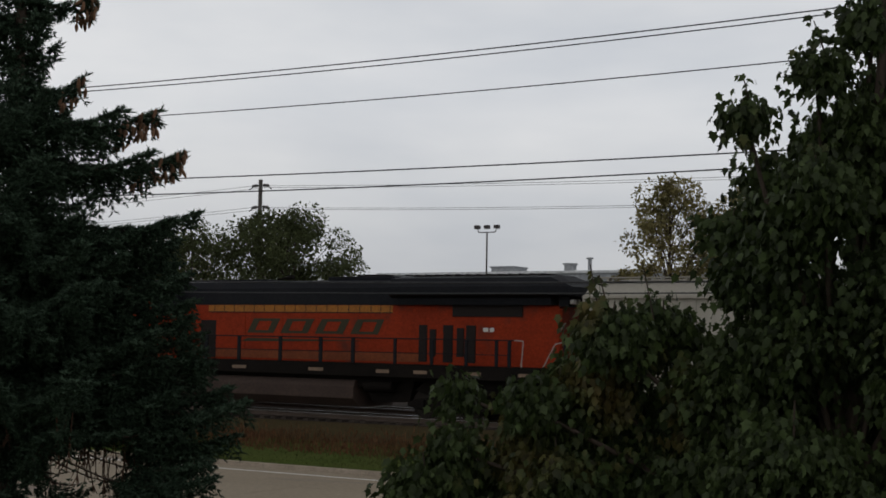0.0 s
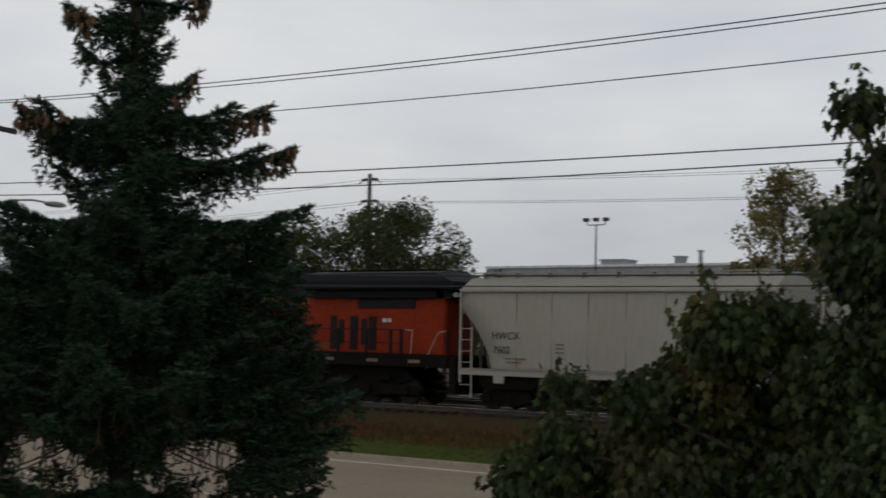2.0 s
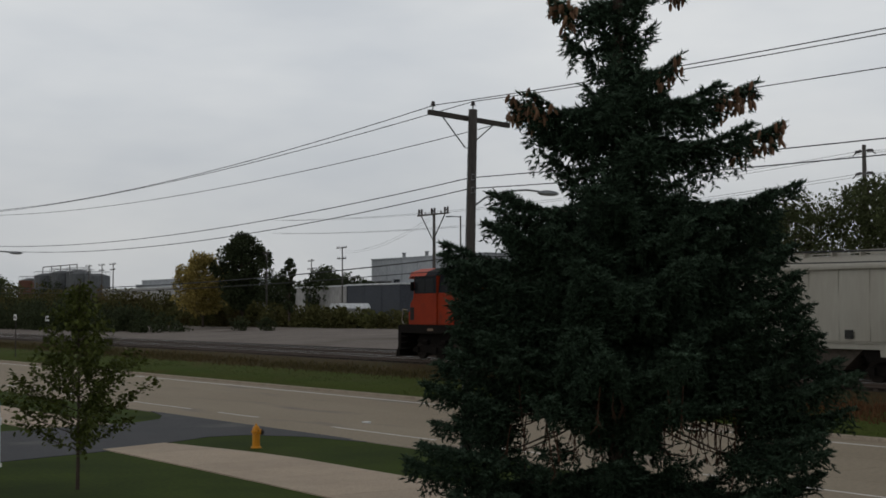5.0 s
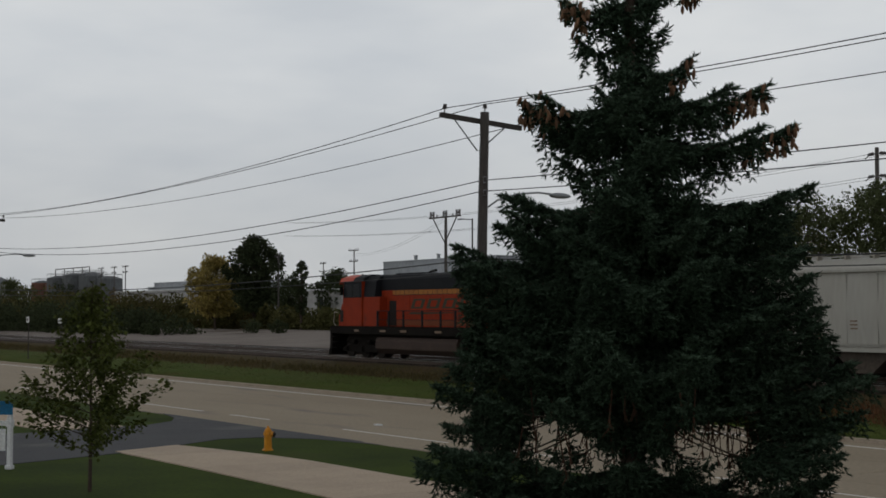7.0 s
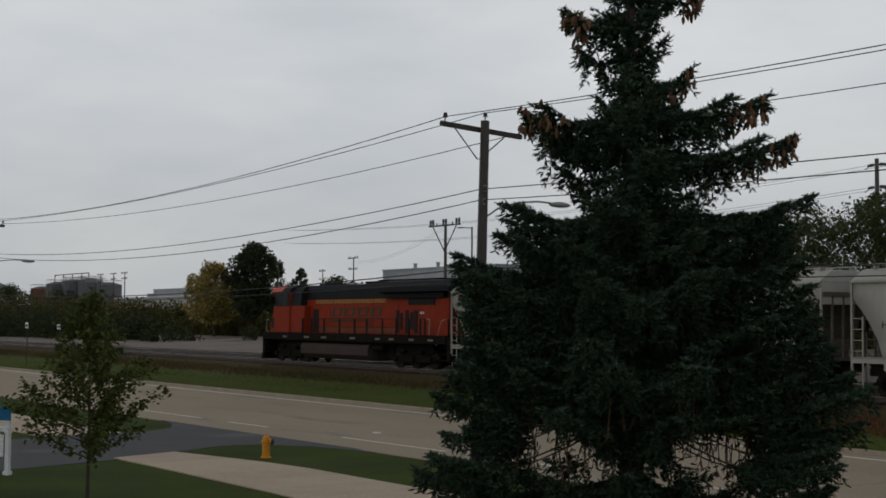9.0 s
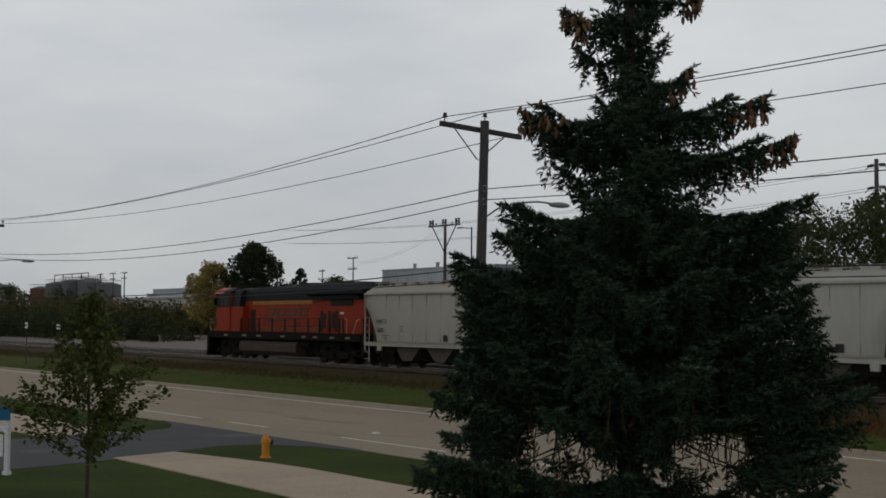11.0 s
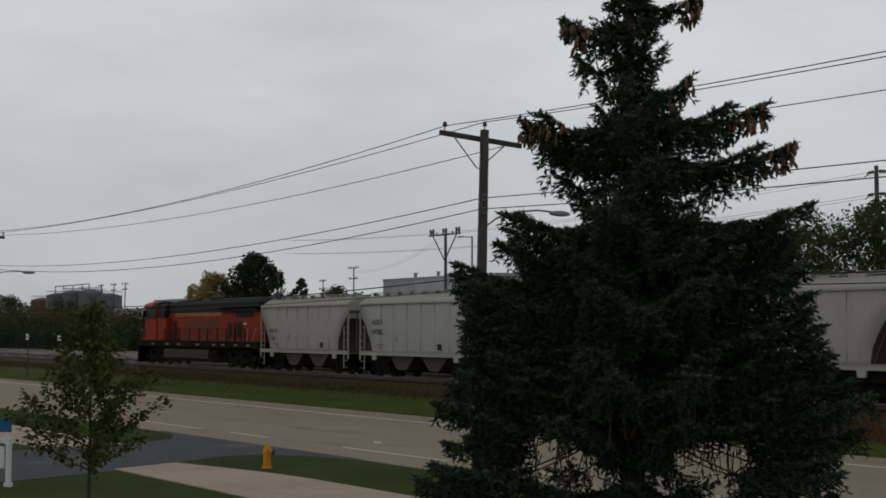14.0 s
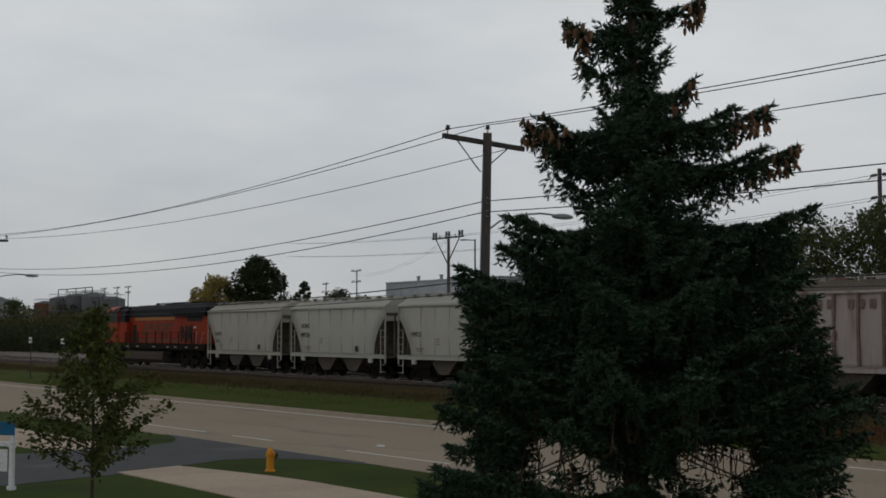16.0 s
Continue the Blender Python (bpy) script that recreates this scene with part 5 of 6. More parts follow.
def bank_z(y):
    return np.interp(y, [35.82, 38.9, 39.9, 41.3, 42.0, 50.4], [0.13, 0.36, 0.60, 0.98, 1.12, 1.14]) - 0.03


blades("weeds", 22000, -52, 12, lambda g, n, x: np.clip(39.6 + g.normal(0, 0.6, n), 38.2, 41.3), bank_z, 0.10, 0.34, M_WEED, 71, "reddish brown dry weeds along the ballast", 0.02)
blades("weeds", 24000, -190, -48, lambda g, n, x: np.clip(np.interp(x, [-170, -90, -50], [40.6, 40.5, 40.2]) + g.normal(0, 0.4, n), 39.2, 41.4), bank_z, 0.08, 0.30, M_WEEDOLIVE, 73, "olive and straw-coloured weeds along the ballast", 0.022)
blades("coarse_grass", 60000, -170, 12, lambda g, n, x: g.uniform(35.95, 39.4, n), bank_z, 0.03, 0.12, M_WEEDGREEN, 72, "coarse green and straw verge grass", 0.018)
tree_at("broadleaf_tree", (-392.0, 122, 2.2), 12.0, 11.0, M_GREENTREE, 52, "pale green tree beside the storage tank", n_clumps=45, per=55, leaf=0.5, group="distant trees")


# ---- poles and wires ----
M_POLE = material("weathered_pole_wood", (0.075, 0.066, 0.060), (0.045, 0.04, 0.037), 0.95, scale=2.0, fine=25.0, bump=0.5, stretch=(1, 1, 0.15))
M_FARPOLE = material("grey_pole_wood", (0.10, 0.09, 0.082), (0.06, 0.055, 0.05), 0.95, scale=2.0, fine=20.0, stretch=(1, 1, 0.2))
M_INSUL = material("dark_insulator", (0.06, 0.05, 0.048), (0.04, 0.036, 0.034), 0.3, fine=20.0, bump=0.0)
M_GALV = material("galvanised_steel", (0.30, 0.31, 0.32), (0.22, 0.23, 0.24), 0.5, 0.6, fine=20.0, bump=0.05)
M_LAMPHEAD = material("grey_lamp_housing", (0.26, 0.27, 0.28), (0.20, 0.21, 0.22), 0.5, 0.2, fine=20.0, bump=0.0)
M_WIRE = material("weathered_wire", (0.060, 0.060, 0.062), (0.045, 0.045, 0.046), 0.7, 0.2, fine=5.0, bump=0.0)
M_FARWIRE = material("grey_far_wire", (0.18, 0.18, 0.19), (0.15, 0.15, 0.16), 0.7, fine=5.0, bump=0.0)

POLE_Y = 21.4
POLES_X = (-29.8, -74.0, 14.4)


def utility_pole(x, lean, arm_tilt=0.0, lift=0.0):
    pole = empty("utility_pole", "weathered wooden utility pole with crossarm and street light", "utility pole", "utility poles along the road", at=(x, POLE_Y, 0.12 + lift))
    pole.rotation_euler = (0, radians(lean), 0)
    part("pole", rod((0, 0, -0.3), (0, 0, 9.12), 0.165, 0.115, 14), M_POLE, pole, smooth=True)
    arm = part("crossarm", box(-0.19, -0.09, -1.3, 1.3, 8.82, 8.95, 0.01), M_POLE, pole, "wooden crossarm")
    arm.matrix_basis = Matrix.Translation((0, 0, 8.88)) @ Matrix.Rotation(radians(-arm_tilt), 4, "X") @ Matrix.Translation((0, 0, -8.88))
    for s in (-1, 1):
        part("brace", prism([(s * 0.78, 8.83), (s * 0.83, 8.83), (s * 0.05, 8.12), (s * 0.0, 8.12)], "x", -0.205, -0.192), M_GALV, arm)
    for y, z in ((-1.2, 8.95), (0.0, 9.12), (1.2, 8.95)):
        ins = part("insulator", rod((-0.10 if y else 0, y, z), (-0.10 if y else 0, y, z + 0.12), 0.018, 0.018, 8), M_GALV, arm if y else pole)
        bm = bmesh.new()
        for k in range(3):
            add_rod(bm, (-0.10 if y else 0, y, z + 0.10 + k * 0.04), (-0.10 if y else 0, y, z + 0.135 + k * 0.04), 0.075 - 0.012 * k, 0.045, 12)
        part("skirt", bm, M_INSUL, ins)
    for z in (7.36, 7.02):
        ins = part("spool_insulator", rod((0.15, -0.05, z - 0.06), (0.15, -0.05, z + 0.06), 0.045, 0.045, 10), M_INSUL, pole)
        part("clevis", box(0.08, 0.16, -0.075, -0.025, z - 0.08, z + 0.08), M_GALV, ins)
    bm = bmesh.new()
    pts = [(0, 0.1, 6.62), (0, 0.45, 6.85), (0, 1.1, 7.05), (0, 1.8, 7.12), (0, 2.25, 7.10)]
    for a, b in zip(pts, pts[1:]):
        add_rod(bm, a, b, 0.026, seg=8)
    la = part("lamp_arm", bm, M_GALV, pole, "curved steel lamp arm")
    bm = bmesh.new()
    r = bmesh.ops.create_uvsphere(bm, u_segments=16, v_segments=8, radius=1.0)
    for v in r["verts"]:
        v.co = Vector((v.co.x * 0.15, 2.55 + v.co.y * 0.36, 7.06 + v.co.z * (0.09 if v.co.z > 0 else 0.07)))
    part("lamp_head", bm, M_LAMPHEAD, la, "grey cobra-head lamp", smooth=True)
    part("ground_wire", rod((0.0, -0.165, 0.1), (0.0, -0.125, 8.6), 0.012, seg=5), M_GALV, pole)
    part("conduit_box", box(-0.13, 0.13, -0.26, -0.14, 2.2, 2.6, 0.01), M_GALV, pole)
    return pole


utility_pole(POLES_X[0], 2.2, 3.5)
utility_pole(POLES_X[1], 0.0)
utility_pole(POLES_X[2], 0.0, 0.0, 0.55)


def span(name, a, b, sag, r, mat, label, n=26):
    pts = []
    for i in range(n + 1):
        t = i / n
        p = Vector(a).lerp(Vector(b), t)
        pts.append(p - Vector((0, 0, 4 * sag * t * (1 - t))))
    cu = bpy.data.curves.new(name, "CURVE")
    cu.dimensions, cu.bevel_depth, cu.bevel_resolution = "3D", r, 1
    sp = cu.splines.new("POLY")
    sp.points.add(n)
    for q, p in zip(sp.points, pts):
        q.co = (*p, 1)
    cu.materials.append(mat)
    ob = new(name, cu)
    return tagged(ob, label, "wire", "overhead wires")


# offset across the line, height at the pole, then height at the far end and sag of the western and of the eastern span, thickness
LINES = [(-1.2, 9.25, 9.15, 0.66, 9.75, 0.60, 0.011), (0.0, 9.44, 9.12, 0.48, 10.1, 0.66, 0.011), (1.2, 9.02, 9.12, 0.55, 9.5, 0.55, 0.011),
         (-0.05, 7.46, 7.55, 0.66, 7.30, 0.32, 0.013), (-0.05, 7.18, 7.40, 0.78, 7.42, 0.49, 0.013), (-0.2, 5.42, 5.42, 0.40, 5.42, 0.40, 0.018), (-0.2, 5.10, 5.10, 0.26, 5.10, 0.26, 0.013)]
for dy, z, zw, sw, ze, se, r in LINES:
    xp = POLES_X[0] + 0.036 * z
    y = POLE_Y + dy
    for a, b, sag in (((-118.0, y, zw), (POLES_X[1], y, zw), sw), ((POLES_X[1], y, zw), (xp, y, z), sw), ((xp, y, z), (POLES_X[2], y, ze), se), ((POLES_X[2], y, ze), (50.0, y, ze), 0.3)):
        span("overhead_wire", a, b, sag, r, M_WIRE, "dark overhead wire strung along the road")


def far_pole(x, y, base, top, arms, label, r=0.14, arm_len=1.2, along="x", braces=False):
    p = empty("utility_pole", label, "utility pole", "distant utility poles", at=(x, y, base))
    h = top - base
    part("pole", rod((0, 0, -0.3), (0, 0, h), r, r * 0.7, 10), M_FARPOLE, p, smooth=True)
    for z, ln in arms:
        zz = h + z
        a = part("crossarm", box(-ln, ln, -0.18, -0.06, zz - 0.07, zz + 0.07) if along == "x" else box(-0.18, -0.06, -ln, ln, zz - 0.07, zz + 0.07), M_FARPOLE, p)
        for s in (-0.92, -0.5, 0.5, 0.92):
            q = (s * ln, -0.12, zz + 0.07) if along == "x" else (-0.12, s * ln, zz + 0.07)
            part("insulator", rod(q, (q[0], q[1], q[2] + 0.25), 0.07, 0.05, 8), M_INSUL, a)
        if braces:
            for s in (-1, 1):
                part("brace", rod((s * ln * 0.75, -0.12, zz - 0.06), (0, -0.12, zz - 2.6), 0.06, seg=6), M_FARPOLE, a)
    return p


tall = far_pole(-51.0, 64, 1.4, 13.3, [], "grey utility pole with paired insulators behind the trees", 0.17)
for z in (11.55, 10.3):
    for s in (-1, 1):
        a = part("bracket_arm", rod((0, 0, z), (s * 0.55, 0, z + 0.05), 0.04, seg=6), M_FARPOLE, tall)
        part("insulator", rod((s * 0.25, 0, z + 0.02), (s * 0.60, 0, z - 0.02), 0.10, 0.07, 10), M_INSUL, a)
        part("jumper", rod((s * 0.55, 0, z - 0.05), (s * 0.8, 0, z - 0.22), 0.03, seg=6), M_INSUL, a)
yard = far_pole(-116.8, 80, 2.1, 13.9, [(0.0, 2.8)], "utility pole with three switch boxes on a braced crossarm", 0.20, braces=True)
for s in (-2.3, 0.0, 2.3):
    b = part("switch_frame", box(s - 0.28, s - 0.20, -0.2, 0.0, 11.87, 12.45), M_INSUL, yard)
    part("switch_bar", box(s + 0.20, s + 0.28, -0.2, 0.0, 11.87, 12.45), M_INSUL, b)
    part("switch_rod", rod((s - 0.28, -0.1, 12.3), (s + 0.28, -0.1, 12.0), 0.06, seg=6), M_INSUL, b)
far_pole(-202.2, 120, 2.3, 15.1, [(-0.2, 1.6), (-2.0, 1.4)], "distant wooden pole with two crossarms")
far_pole(-248.0, 140, 2.3, 14.95, [(-0.4, 1.2), (-2.0, 1.4)], "distant wooden pole with two crossarms")
far_pole(-168.0, 88, 2.2, 12.2, [(-0.3, 0.8)], "bare wooden pole standing in the bushes")
for x in (-331.0, -322.5, -315.5):
    far_pole(x, 125, 2.3, 3.95 + 125 * 0.096, [(-0.3, 2.0), (-1.6, 1.6)], "distant pole of a yard substation", 0.16)

for z, y in ((12.9, 63.5), (12.9, 64.5), (11.65, 63.5), (11.65, 64.5)):
    for xa, xb in ((-120, -51), (-51, 30)):
        span("overhead_wire", (xa, y, z), (xb, y, z), 0.9, 0.012, M_FARWIRE, "thin grey overhead wire beyond the tracks")
for z in (13.9, 13.6):
    span("overhead_wire", (-203, 120, z + 0.6), (-116.8, 80, z), 1.2, 0.012, M_FARWIRE, "thin grey overhead wire beyond the tracks")


def street_post(x, y, base, top):
    p = empty("street_lamp", "grey post with a flat lamp arm beyond the yard", "street lamp", at=(x, y, base))
    part("post", rod((0, 0, -0.2), (0, 0, top - base), 0.10, 0.07, 10), M_FARPOLE, p)
    part("arm", rod((0, 0, top - base - 0.1), (-1.6, 0, top - base + 0.05), 0.05, seg=6), M_GALV, p)
    part("head", box(-2.2, -1.5, -0.14, 0.14, top - base - 0.02, top - base + 0.10, 0.02), M_LAMPHEAD, p)


street_post(-105.2, 75, 2.0, 12.9)


def flood_mast(x, y, base, top):
    p = empty("floodlight_mast", "slim mast with three floodlights on a curved bar", "floodlight", at=(x, y, base))
    h = top - base
    part("mast", rod((0, 0, -0.2), (0, 0, h - 0.3), 0.11, 0.07, 10), M_FARPOLE, p)
    part("bar", tube([(-1.0, 0, h + 0.1), (-0.85, 0, h - 0.3), (0.85, 0, h - 0.3), (1.0, 0, h + 0.1)], 0.045), M_FARPOLE, p)
    for s in (-1.0, 0.0, 1.0):
        part("floodlight", box(s - 0.24, s + 0.24, -0.22, 0.2, h + 0.0, h + 0.34, 0.05), M_INSUL, p, "dark floodlight housing")


flood_mast(-61.8, 110, 2.3, 14.4)

# ---- buildings in the distance ----
M_METALWALL = material("pale_ribbed_metal_wall", (0.33, 0.345, 0.36), (0.27, 0.285, 0.30), 0.6, scale=0.2, fine=3.0, bump=0.05, stretch=(1, 1, 0.3))
M_WHITEWALL = material("off_white_wall", (0.37, 0.36, 0.35), (0.30, 0.29, 0.28), 0.7, scale=0.15, fine=2.5, stretch=(1, 1, 0.4))
M_DARKWALL = material("dark_blue_grey_wall", (0.060, 0.066, 0.08), (0.045, 0.05, 0.06), 0.6, scale=0.2, fine=3.0)
M_ROOFWHITE = material("white_roof_sheet", (0.68, 0.69, 0.70), (0.58, 0.59, 0.6), 0.6, scale=0.3, fine=3.0)
M_ROOFGREY = material("grey_flat_roof", (0.32, 0.33, 0.34), (0.26, 0.27, 0.28), 0.8, scale=0.2, fine=3.0)
M_SILO = material("grey_concrete_silo", (0.13, 0.135, 0.14), (0.09, 0.093, 0.097), 0.8, scale=0.15, fine=2.0, stretch=(1, 1, 0.3))
M_BRICKRED = material("red_brown_cladding", (0.16, 0.075, 0.05), (0.11, 0.055, 0.04), 0.8, scale=0.3, fine=3.0)
M_WINDOW = material("dark_window", (0.02, 0.023, 0.028), (0.02, 0.023, 0.028), 0.12, fine=3.0, bump=0.0)


def warehouse(x0, x1, y0, y1, top, wall, label, roof=None, bays=0, vents=(), panel=None, base=2.25, group="warehouses beyond the railway"):
    b = empty("warehouse", label, "building", group, at=(x0, y0, base))
    w, d, h = x1 - x0, y1 - y0, top - base
    part("wall", box(0, w, 0, d, -0.3, h - 0.25, 0.02), wall, b)
    part("roof", box(-0.2, w + 0.2, -0.2, d + 0.2, h - 0.249, h, 0.03), roof or M_ROOFGREY, b, "flat roof with parapet cap")
    n = max(2, int(w / 5))
    for k in range(n + 1):
        x = w * k / n
        part("pilaster", box(x - 0.12, x + 0.12, -0.08, -0.003, -0.3, h - 0.3), wall, b)
    for k in range(bays):
        x = w * (k + 0.5) / bays
        part("dock_door", box(x - 1.5, x + 1.5, -0.06, -0.004, 0.0, min(3.2, h * 0.5)), M_ROOFWHITE if wall is M_DARKWALL else M_WINDOW, b, "loading door")
    for (x, ww, hh) in vents:
        v = part("roof_vent", box(x, x + ww, 2.0, 2.0 + ww, h, h + hh, 0.03), M_ROOFGREY, b)
        part("vent_cap", box(x - 0.1, x + ww + 0.1, 1.9, 2.1 + ww, h + hh, h + hh + 0.15), M_GALV, v)
    if panel:
        part("wall_panel", box(panel[0], panel[1], -0.06, -0.004, panel[2], panel[3]), M_WHITEWALL, b, "pale wall panel")
    return b


warehouse(-80, -8, 120, 165, 11.15, M_METALWALL, "long pale metal warehouse behind the train", roof=M_ROOFWHITE, vents=((12.0, 2.6, 0.5), (20.0, 0.9, 0.7), (22.5, 0.3, 1.2)))
warehouse(-241, -203, 150, 190, 14.9, M_METALWALL, "tall pale grey factory block with roof vents", roof=M_METALWALL, vents=((8.0, 0.5, 0.9), (16.0, 0.5, 0.9), (24.0, 0.7, 0.8), (31.0, 0.5, 1.0)), bays=0)
fw = bpy.data.objects["warehouse.001"]
for x in (8.0, 16.0):
    part("window", box(x, x + 2.2, -0.05, -0.004, 6.4, 8.4), M_WINDOW, fw, "dark window")
warehouse(-214, -197, 128, 150, 9.1, M_DARKWALL, "low dark warehouse with a pale roof edge", roof=M_ROOFWHITE, panel=None)
warehouse(-232.5, -214.2, 128, 150, 9.0, M_WHITEWALL, "low off-white warehouse with a dark doorway", roof=M_ROOFWHITE, panel=None)
wd = bpy.data.objects["warehouse.003"]
part("doorway", box(3.5, 6.5, -0.05, -0.004, 0.0, 5.2), M_WINDOW, wd, "dark doorway")
warehouse(-262, -234, 150, 175, 10.6, M_WHITEWALL, "long off-white warehouse beyond the trees", roof=M_ROOFGREY, bays=4)
warehouse(-392, -318, 152, 190, 11.2, M_WHITEWALL, "long white warehouse with a stepped roof", roof=M_ROOFWHITE, bays=5, vents=((20.0, 1.5, 0.8),))
warehouse(-372, -338, 156, 180, 13.4, M_METALWALL, "upper white warehouse block behind", roof=M_METALWALL)
shed = warehouse(-171.2, -168.4, 100, 104, 4.7, M_WHITEWALL, "small shed with a white gabled roof and dark openings", roof=M_ROOFGREY)
part("gable_roof", prism([(-0.35, 2.46), (3.15, 2.46), (2.5, 3.15), (0.3, 3.15)], "y", -0.4, 4.4), M_ROOFWHITE, shed, "white sheet roof")
for x in (0.75, 1.65):
    part("skylight", prism([(-0.395, 2.6), (-0.39, 2.6), (-0.39, 3.0), (-0.395, 3.0)], "x", x, x + 0.4), M_WINDOW, shed)
for x in (0.3, 1.6):
    part("door", box(x, x + 0.95, -0.09, -0.004, 0.0, 2.1), M_WINDOW, shed)


def silo(x, y, r, top, k):
    s = empty("silo", "grey cylindrical storage silo with a railed top", "silo", "storage silos", at=(x, y, 2.3))
    h = top - 2.3
    part("shell", rod((0, 0, -0.3), (0, 0, h - 0.8), r, r, 28), M_SILO if k % 3 else M_BRICKRED, s)
    part("cone_roof", rod((0, 0, h - 0.8), (0, 0, h), r * 1.02, r * 0.3, 28), M_SILO, s)
    for q in range(3):
        part("hoop", rod((0, 0, h * (0.25 + 0.22 * q)), (0, 0, h * (0.25 + 0.22 * q) + 0.15), r * 1.012, r * 1.012, 28), M_SILO, s)
    part("rail", tube([(r * math.cos(a), r * math.sin(a), h + 0.5) for a in np.linspace(0, math.tau, 13)], 0.06), M_GALV, s)
    for a in np.linspace(0, math.tau, 7)[:-1]:
        part("rail_post", rod((r * math.cos(a), r * math.sin(a), h - 0.8), (r * math.cos(a), r * math.sin(a), h + 0.5), 0.05, seg=6), M_GALV, s)


for k, x in enumerate((-449, -441.5, -434, -426, -418.5, -411, -403, -395.5)):
    silo(x, 150 + 2 * (k % 2), 3.6, (15.6, 14.9, 16.8, 17.4, 17.2, 17.4, 16.6, 15.8)[k], (0, 0, 1, 1, 2, 1, 2, 1)[k])
gantry = empty("silo_gantry", "steel gantry frame over the storage silos", "gantry", at=(-437, 150, 17.2))
for x in (0, 8, 16, 24, 30):
    part("gantry_post", rod((x, 0, -1.0), (x, 0, 1.6), 0.14, seg=6), M_FARPOLE, gantry)
part("gantry_beam", box(0, 30, -0.15, 0.15, 1.5, 1.75), M_FARPOLE, gantry)
tank = empty("storage_tank", "pale green-topped storage tank", "tank", at=(-505, 150, 2.3))
part("shell", rod((0, 0, -0.3), (0, 0, 13.5), 9.0, 9.0, 36), M_WHITEWALL, tank)
part("dome", rod((0, 0, 13.5), (0, 0, 16.0), 9.1, 2.5, 36), M_SILO, tank)

# ---- small things by the road ----
M_HYDRANT = material("yellow_orange_enamel", (0.62, 0.26, 0.015), (0.50, 0.19, 0.015), 0.45, scale=4.0, fine=40.0, bump=0.05)
M_HYDCAP = material("dark_hydrant_cap", (0.03, 0.027, 0.025), (0.05, 0.045, 0.04), 0.5, 0.3, fine=30.0)
M_SIGNBLUE = material("blue_sign_board", (0.012, 0.12, 0.24), (0.012, 0.10, 0.20), 0.4, fine=20.0, bump=0.0)
M_WHITEPAINT = material("white_painted_post", (0.70, 0.70, 0.70), (0.6, 0.6, 0.6), 0.5, fine=20.0, bump=0.03)


def hydrant(at):
    h = empty("fire_hydrant", "yellow-orange cast fire hydrant with a dark outlet cap", "fire hydrant", at=at)
    bm = bmesh.new()
    for z0, z1, r0, r1 in ((-0.05, 0.03, 0.16, 0.16), (0.03, 0.06, 0.16, 0.115), (0.06, 0.44, 0.112, 0.105), (0.44, 0.475, 0.14, 0.14), (0.475, 0.50, 0.14, 0.118)):
        add_rod(bm, (0, 0, z0), (0, 0, z1), r0, r1, 20)
    part("barrel", bm, M_HYDRANT, h)
    bm = bmesh.new()
    for z0, z1, r0, r1 in ((0.50, 0.56, 0.118, 0.108), (0.56, 0.615, 0.108, 0.075), (0.615, 0.645, 0.075, 0.035), (0.645, 0.70, 0.030, 0.026)):
        add_rod(bm, (0, 0, z0), (0, 0, z1), r0, r1, 20)
    part("bonnet", bm, M_HYDRANT, h, "domed bonnet with operating nut")
    for k in range(6):
        a = k * math.tau / 6
        part("bolt", rod((0.128 * math.cos(a), 0.128 * math.sin(a), 0.475), (0.128 * math.cos(a), 0.128 * math.sin(a), 0.51), 0.014, seg=6), M_HYDCAP, h)
    for ang, r, mat in ((radians(48), 0.078, M_HYDCAP), (radians(138), 0.055, M_HYDRANT), (radians(-42), 0.055, M_HYDRANT)):
        c, s = math.cos(ang), math.sin(ang)
        o = part("outlet", rod((0.09 * c, 0.09 * s, 0.46), (0.165 * c, 0.165 * s, 0.46), r, r, 16), M_HYDRANT, h)
        part("cap", rod((0.165 * c, 0.165 * s, 0.46), (0.205 * c, 0.205 * s, 0.46), r * 1.12, r * 1.0, 8), mat, o, "threaded outlet cap")
        part("cap_nut", rod((0.205 * c, 0.205 * s, 0.46), (0.235 * c, 0.235 * s, 0.46), 0.02, seg=5), mat, o)
    return h


hydrant((-36.4, 18.75, 0.12))


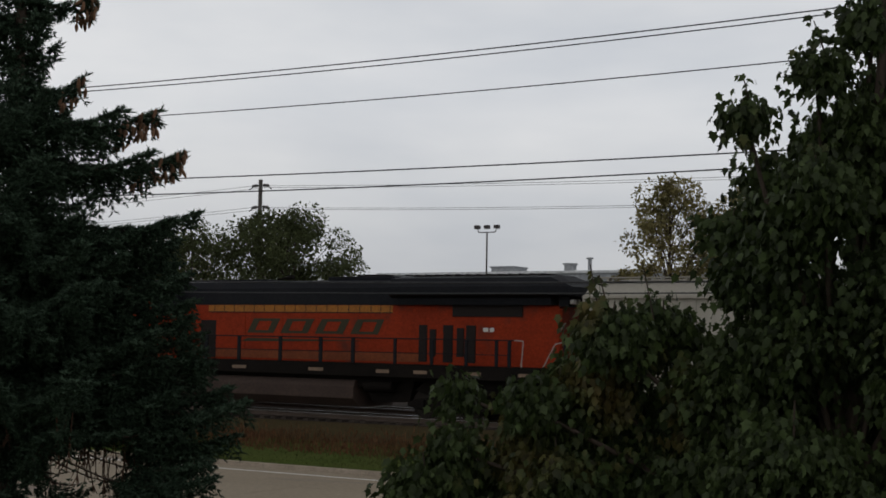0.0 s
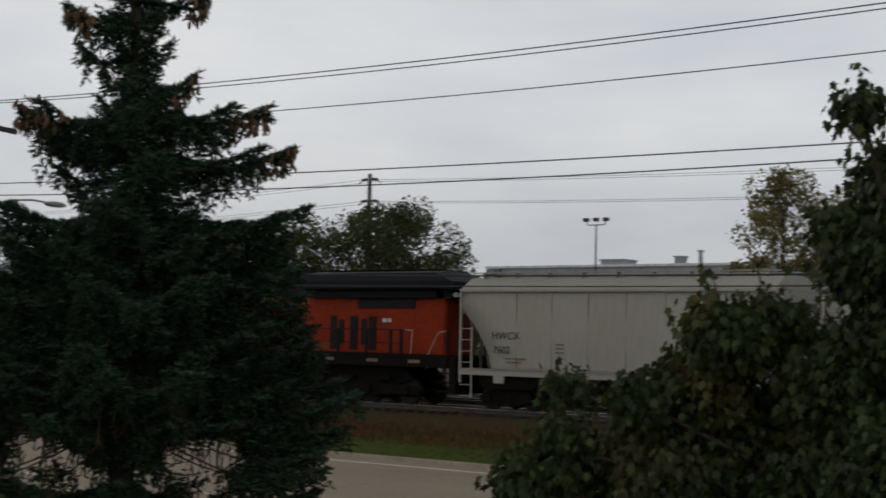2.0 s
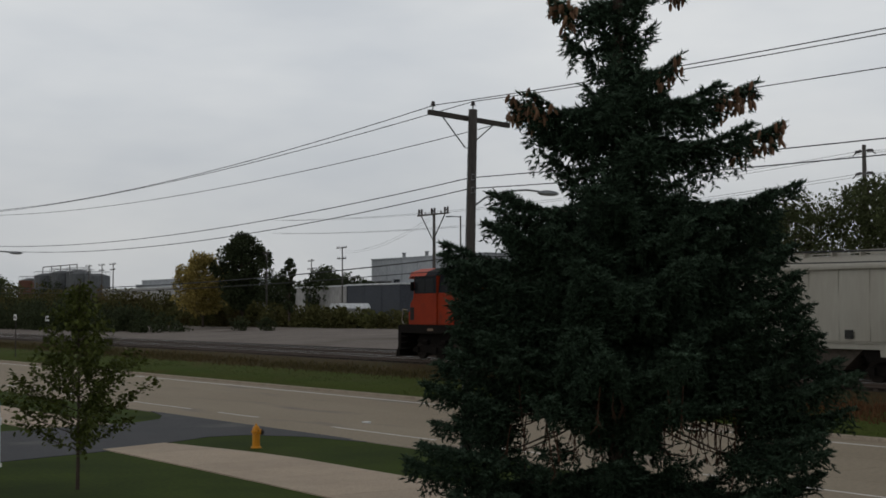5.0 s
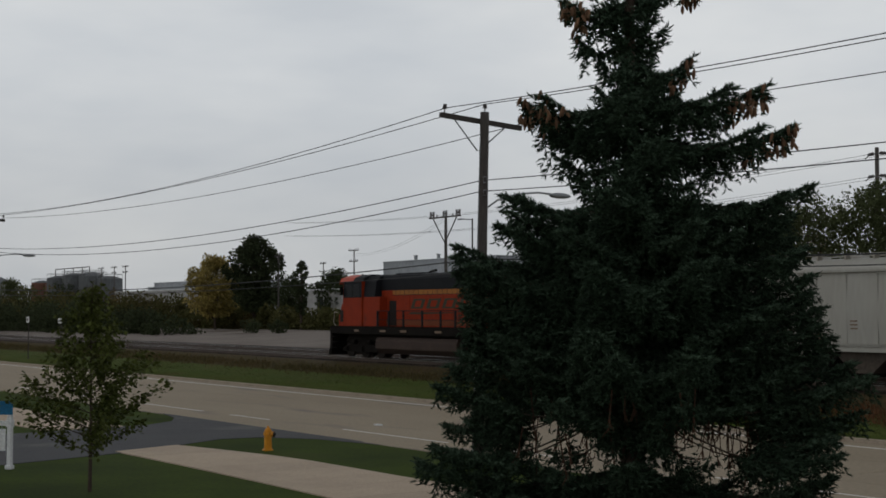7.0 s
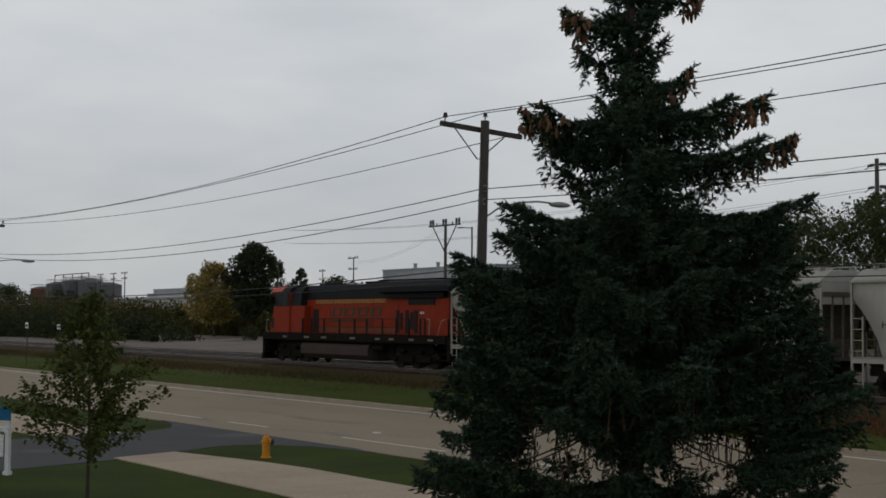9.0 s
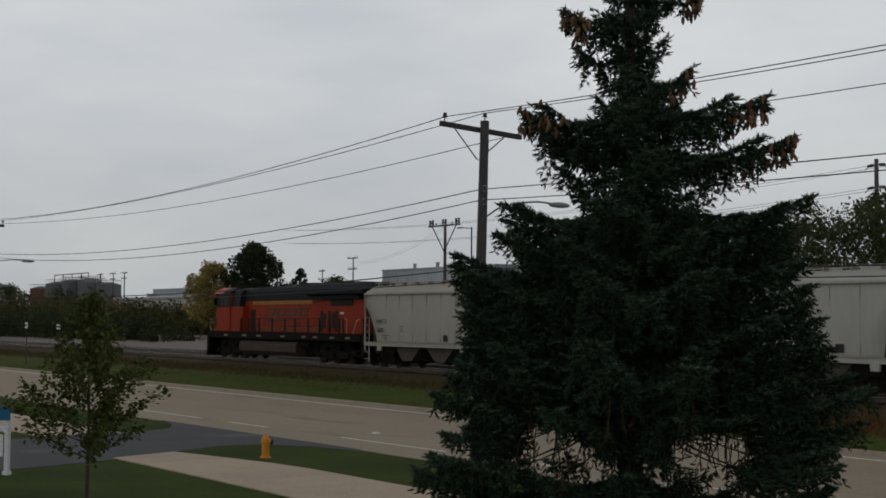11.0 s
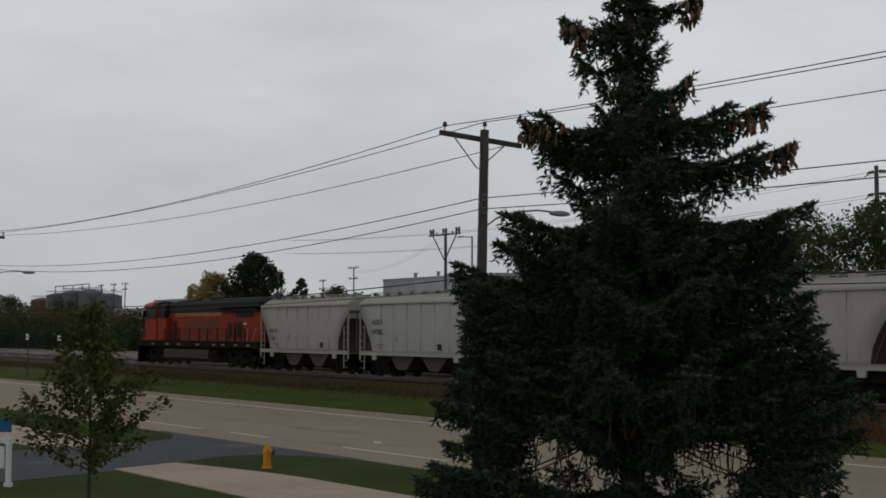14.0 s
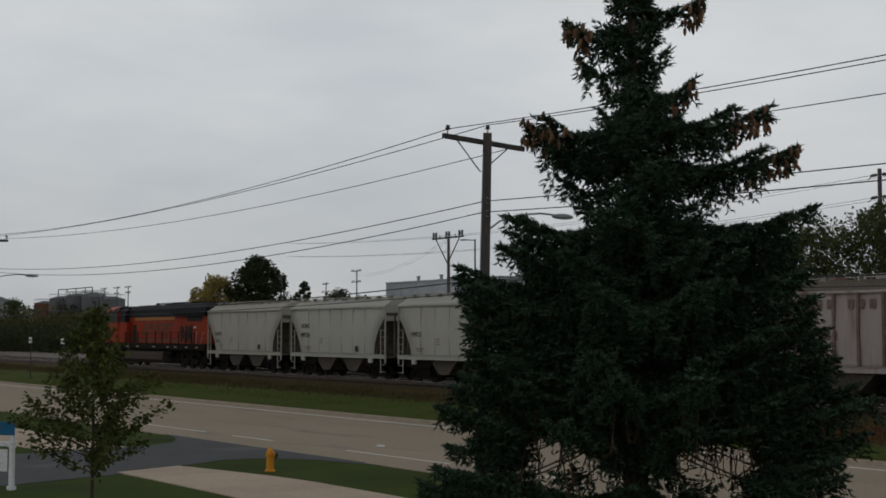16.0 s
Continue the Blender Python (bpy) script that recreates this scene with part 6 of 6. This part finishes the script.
def sign_post(at):
    s = empty("yard_sign", "white wooden sign post with a blue board", "sign", at=at, turn=35)
    part("post", box(-0.055, 0.055, -0.055, 0.055, -0.1, 1.32, 0.008), M_WHITEPAINT, s)
    part("base_collar", box(-0.085, 0.085, -0.085, 0.085, 0.0, 0.10, 0.01), M_WHITEPAINT, s)
    bm = bmesh.new()
    add_rod(bm, (0, 0, 1.32), (0, 0, 1.35), 0.07, 0.07, 14)
    bmesh.ops.create_uvsphere(bm, u_segments=14, v_segments=9, radius=0.055, matrix=Matrix.Translation((0, 0, 1.40)))
    part("finial", bm, M_WHITEPAINT, s, "round ball finial", smooth=True)
    part("cross_arm", box(-1.0, -0.056, -0.04, 0.04, 1.08, 1.20, 0.008), M_WHITEPAINT, s)
    part("arm_collar", box(-0.075, 0.075, -0.075, 0.075, 1.05, 1.23, 0.01), M_WHITEPAINT, s)
    part("board", box(-0.86, -0.14, -0.012, 0.012, 0.45, 1.0, 0.004), M_WHITEPAINT, s, "hanging white board")
    for x in (-0.75, -0.25):
        part("hook", rod((x, 0, 1.0), (x, 0, 1.08), 0.008, seg=6), M_GALV, s)
    part("rider_board", box(-0.95, 0.12, -0.075, -0.052, 1.36, 1.70, 0.004), M_SIGNBLUE, s, "blue board above the arm")
    part("rider_post", box(-0.5, -0.46, -0.05, -0.02, 1.2, 1.4), M_WHITEPAINT, s)
    return s


sign_post((-35.6, 11.1, 0.13))


def track_sign(at, w, h, top):
    s = empty("trackside_sign", "small white trackside board on a dark post", "sign", "trackside signs", at=at)
    part("post", rod((0, 0, -0.3), (0, 0, top), 0.05, 0.04, 8), M_POLE, s)
    b = part("board", box(-w / 2, w / 2, -0.08, -0.05, top - h, top, 0.004), M_WHITEPAINT, s)
    for k in range(3):
        part("print_bar", box(-w * 0.36 + k * w * 0.25, -w * 0.36 + k * w * 0.25 + w * 0.18, -0.085, -0.081, top - h * 0.72, top - h * 0.28), M_LETTERDARK, b, "illegible print")


track_sign((-125.5, 43.6, 1.2), 0.95, 0.45, 2.6)
track_sign((-121.0, 39.2, 0.35), 0.7, 0.5, 3.6)

scrap = part("paper_scrap", prism([(0, 0), (0.28, 0.03), (0.33, 0.16), (0.14, 0.22), (0.02, 0.13)], "z", 0.0, 0.05), M_WHITEPAINT)
scrap.location = (-43.9, 26.9, 0.004)
tagged(scrap, "crumpled pale paper scrap lying on the road", "litter")

for k, (x, y, w) in enumerate(((-151.5, 76, 3.0), (-147.0, 77, 2.2))):
    tree_at("shrub", (x, y, 1.95), 1.5, w, M_DARKTREE, 81 + k, "low dark shrub on the gravel yard", trunk_r=0.05, first=0.1, leaf=0.16, n_clumps=16, per=40, group="yard shrubs")


# ---- what moves ----
# seconds, and the place of the first hopper car's front end along the track
TRAIN = [(0.0, -19.73), (0.5, -22.05), (1.5, -26.71), (2.5, -31.36), (3.5, -36.03), (5.0, -43.03), (7.0, -52.49), (9.0, -61.95), (11.5, -73.6), (12.5, -78.35), (14.0, -85.57), (16.0, -95.11)]


def train_x(t):
    for (a, xa), (b, xb) in zip(TRAIN, TRAIN[1:]):
        if a <= t <= b:
            return xa + (xb - xa) * (t - a) / (b - a)
    return TRAIN[-1][1]


def motions():
    for ob, offset in MOVERS:
        walk(ob, [(t, on_track(x + offset)) for t, x in TRAIN])
    for ob, x, r in WHEELSETS:
        rows = []
        for i in range(0, 135):
            t = min(16.0, i * 0.12)
            rows.append((t, Matrix.Translation((x, 0, r)) @ Matrix.Rotation((train_x(t) - train_x(0)) / r, 4, "Y")))
        walk(ob, rows)


motions()
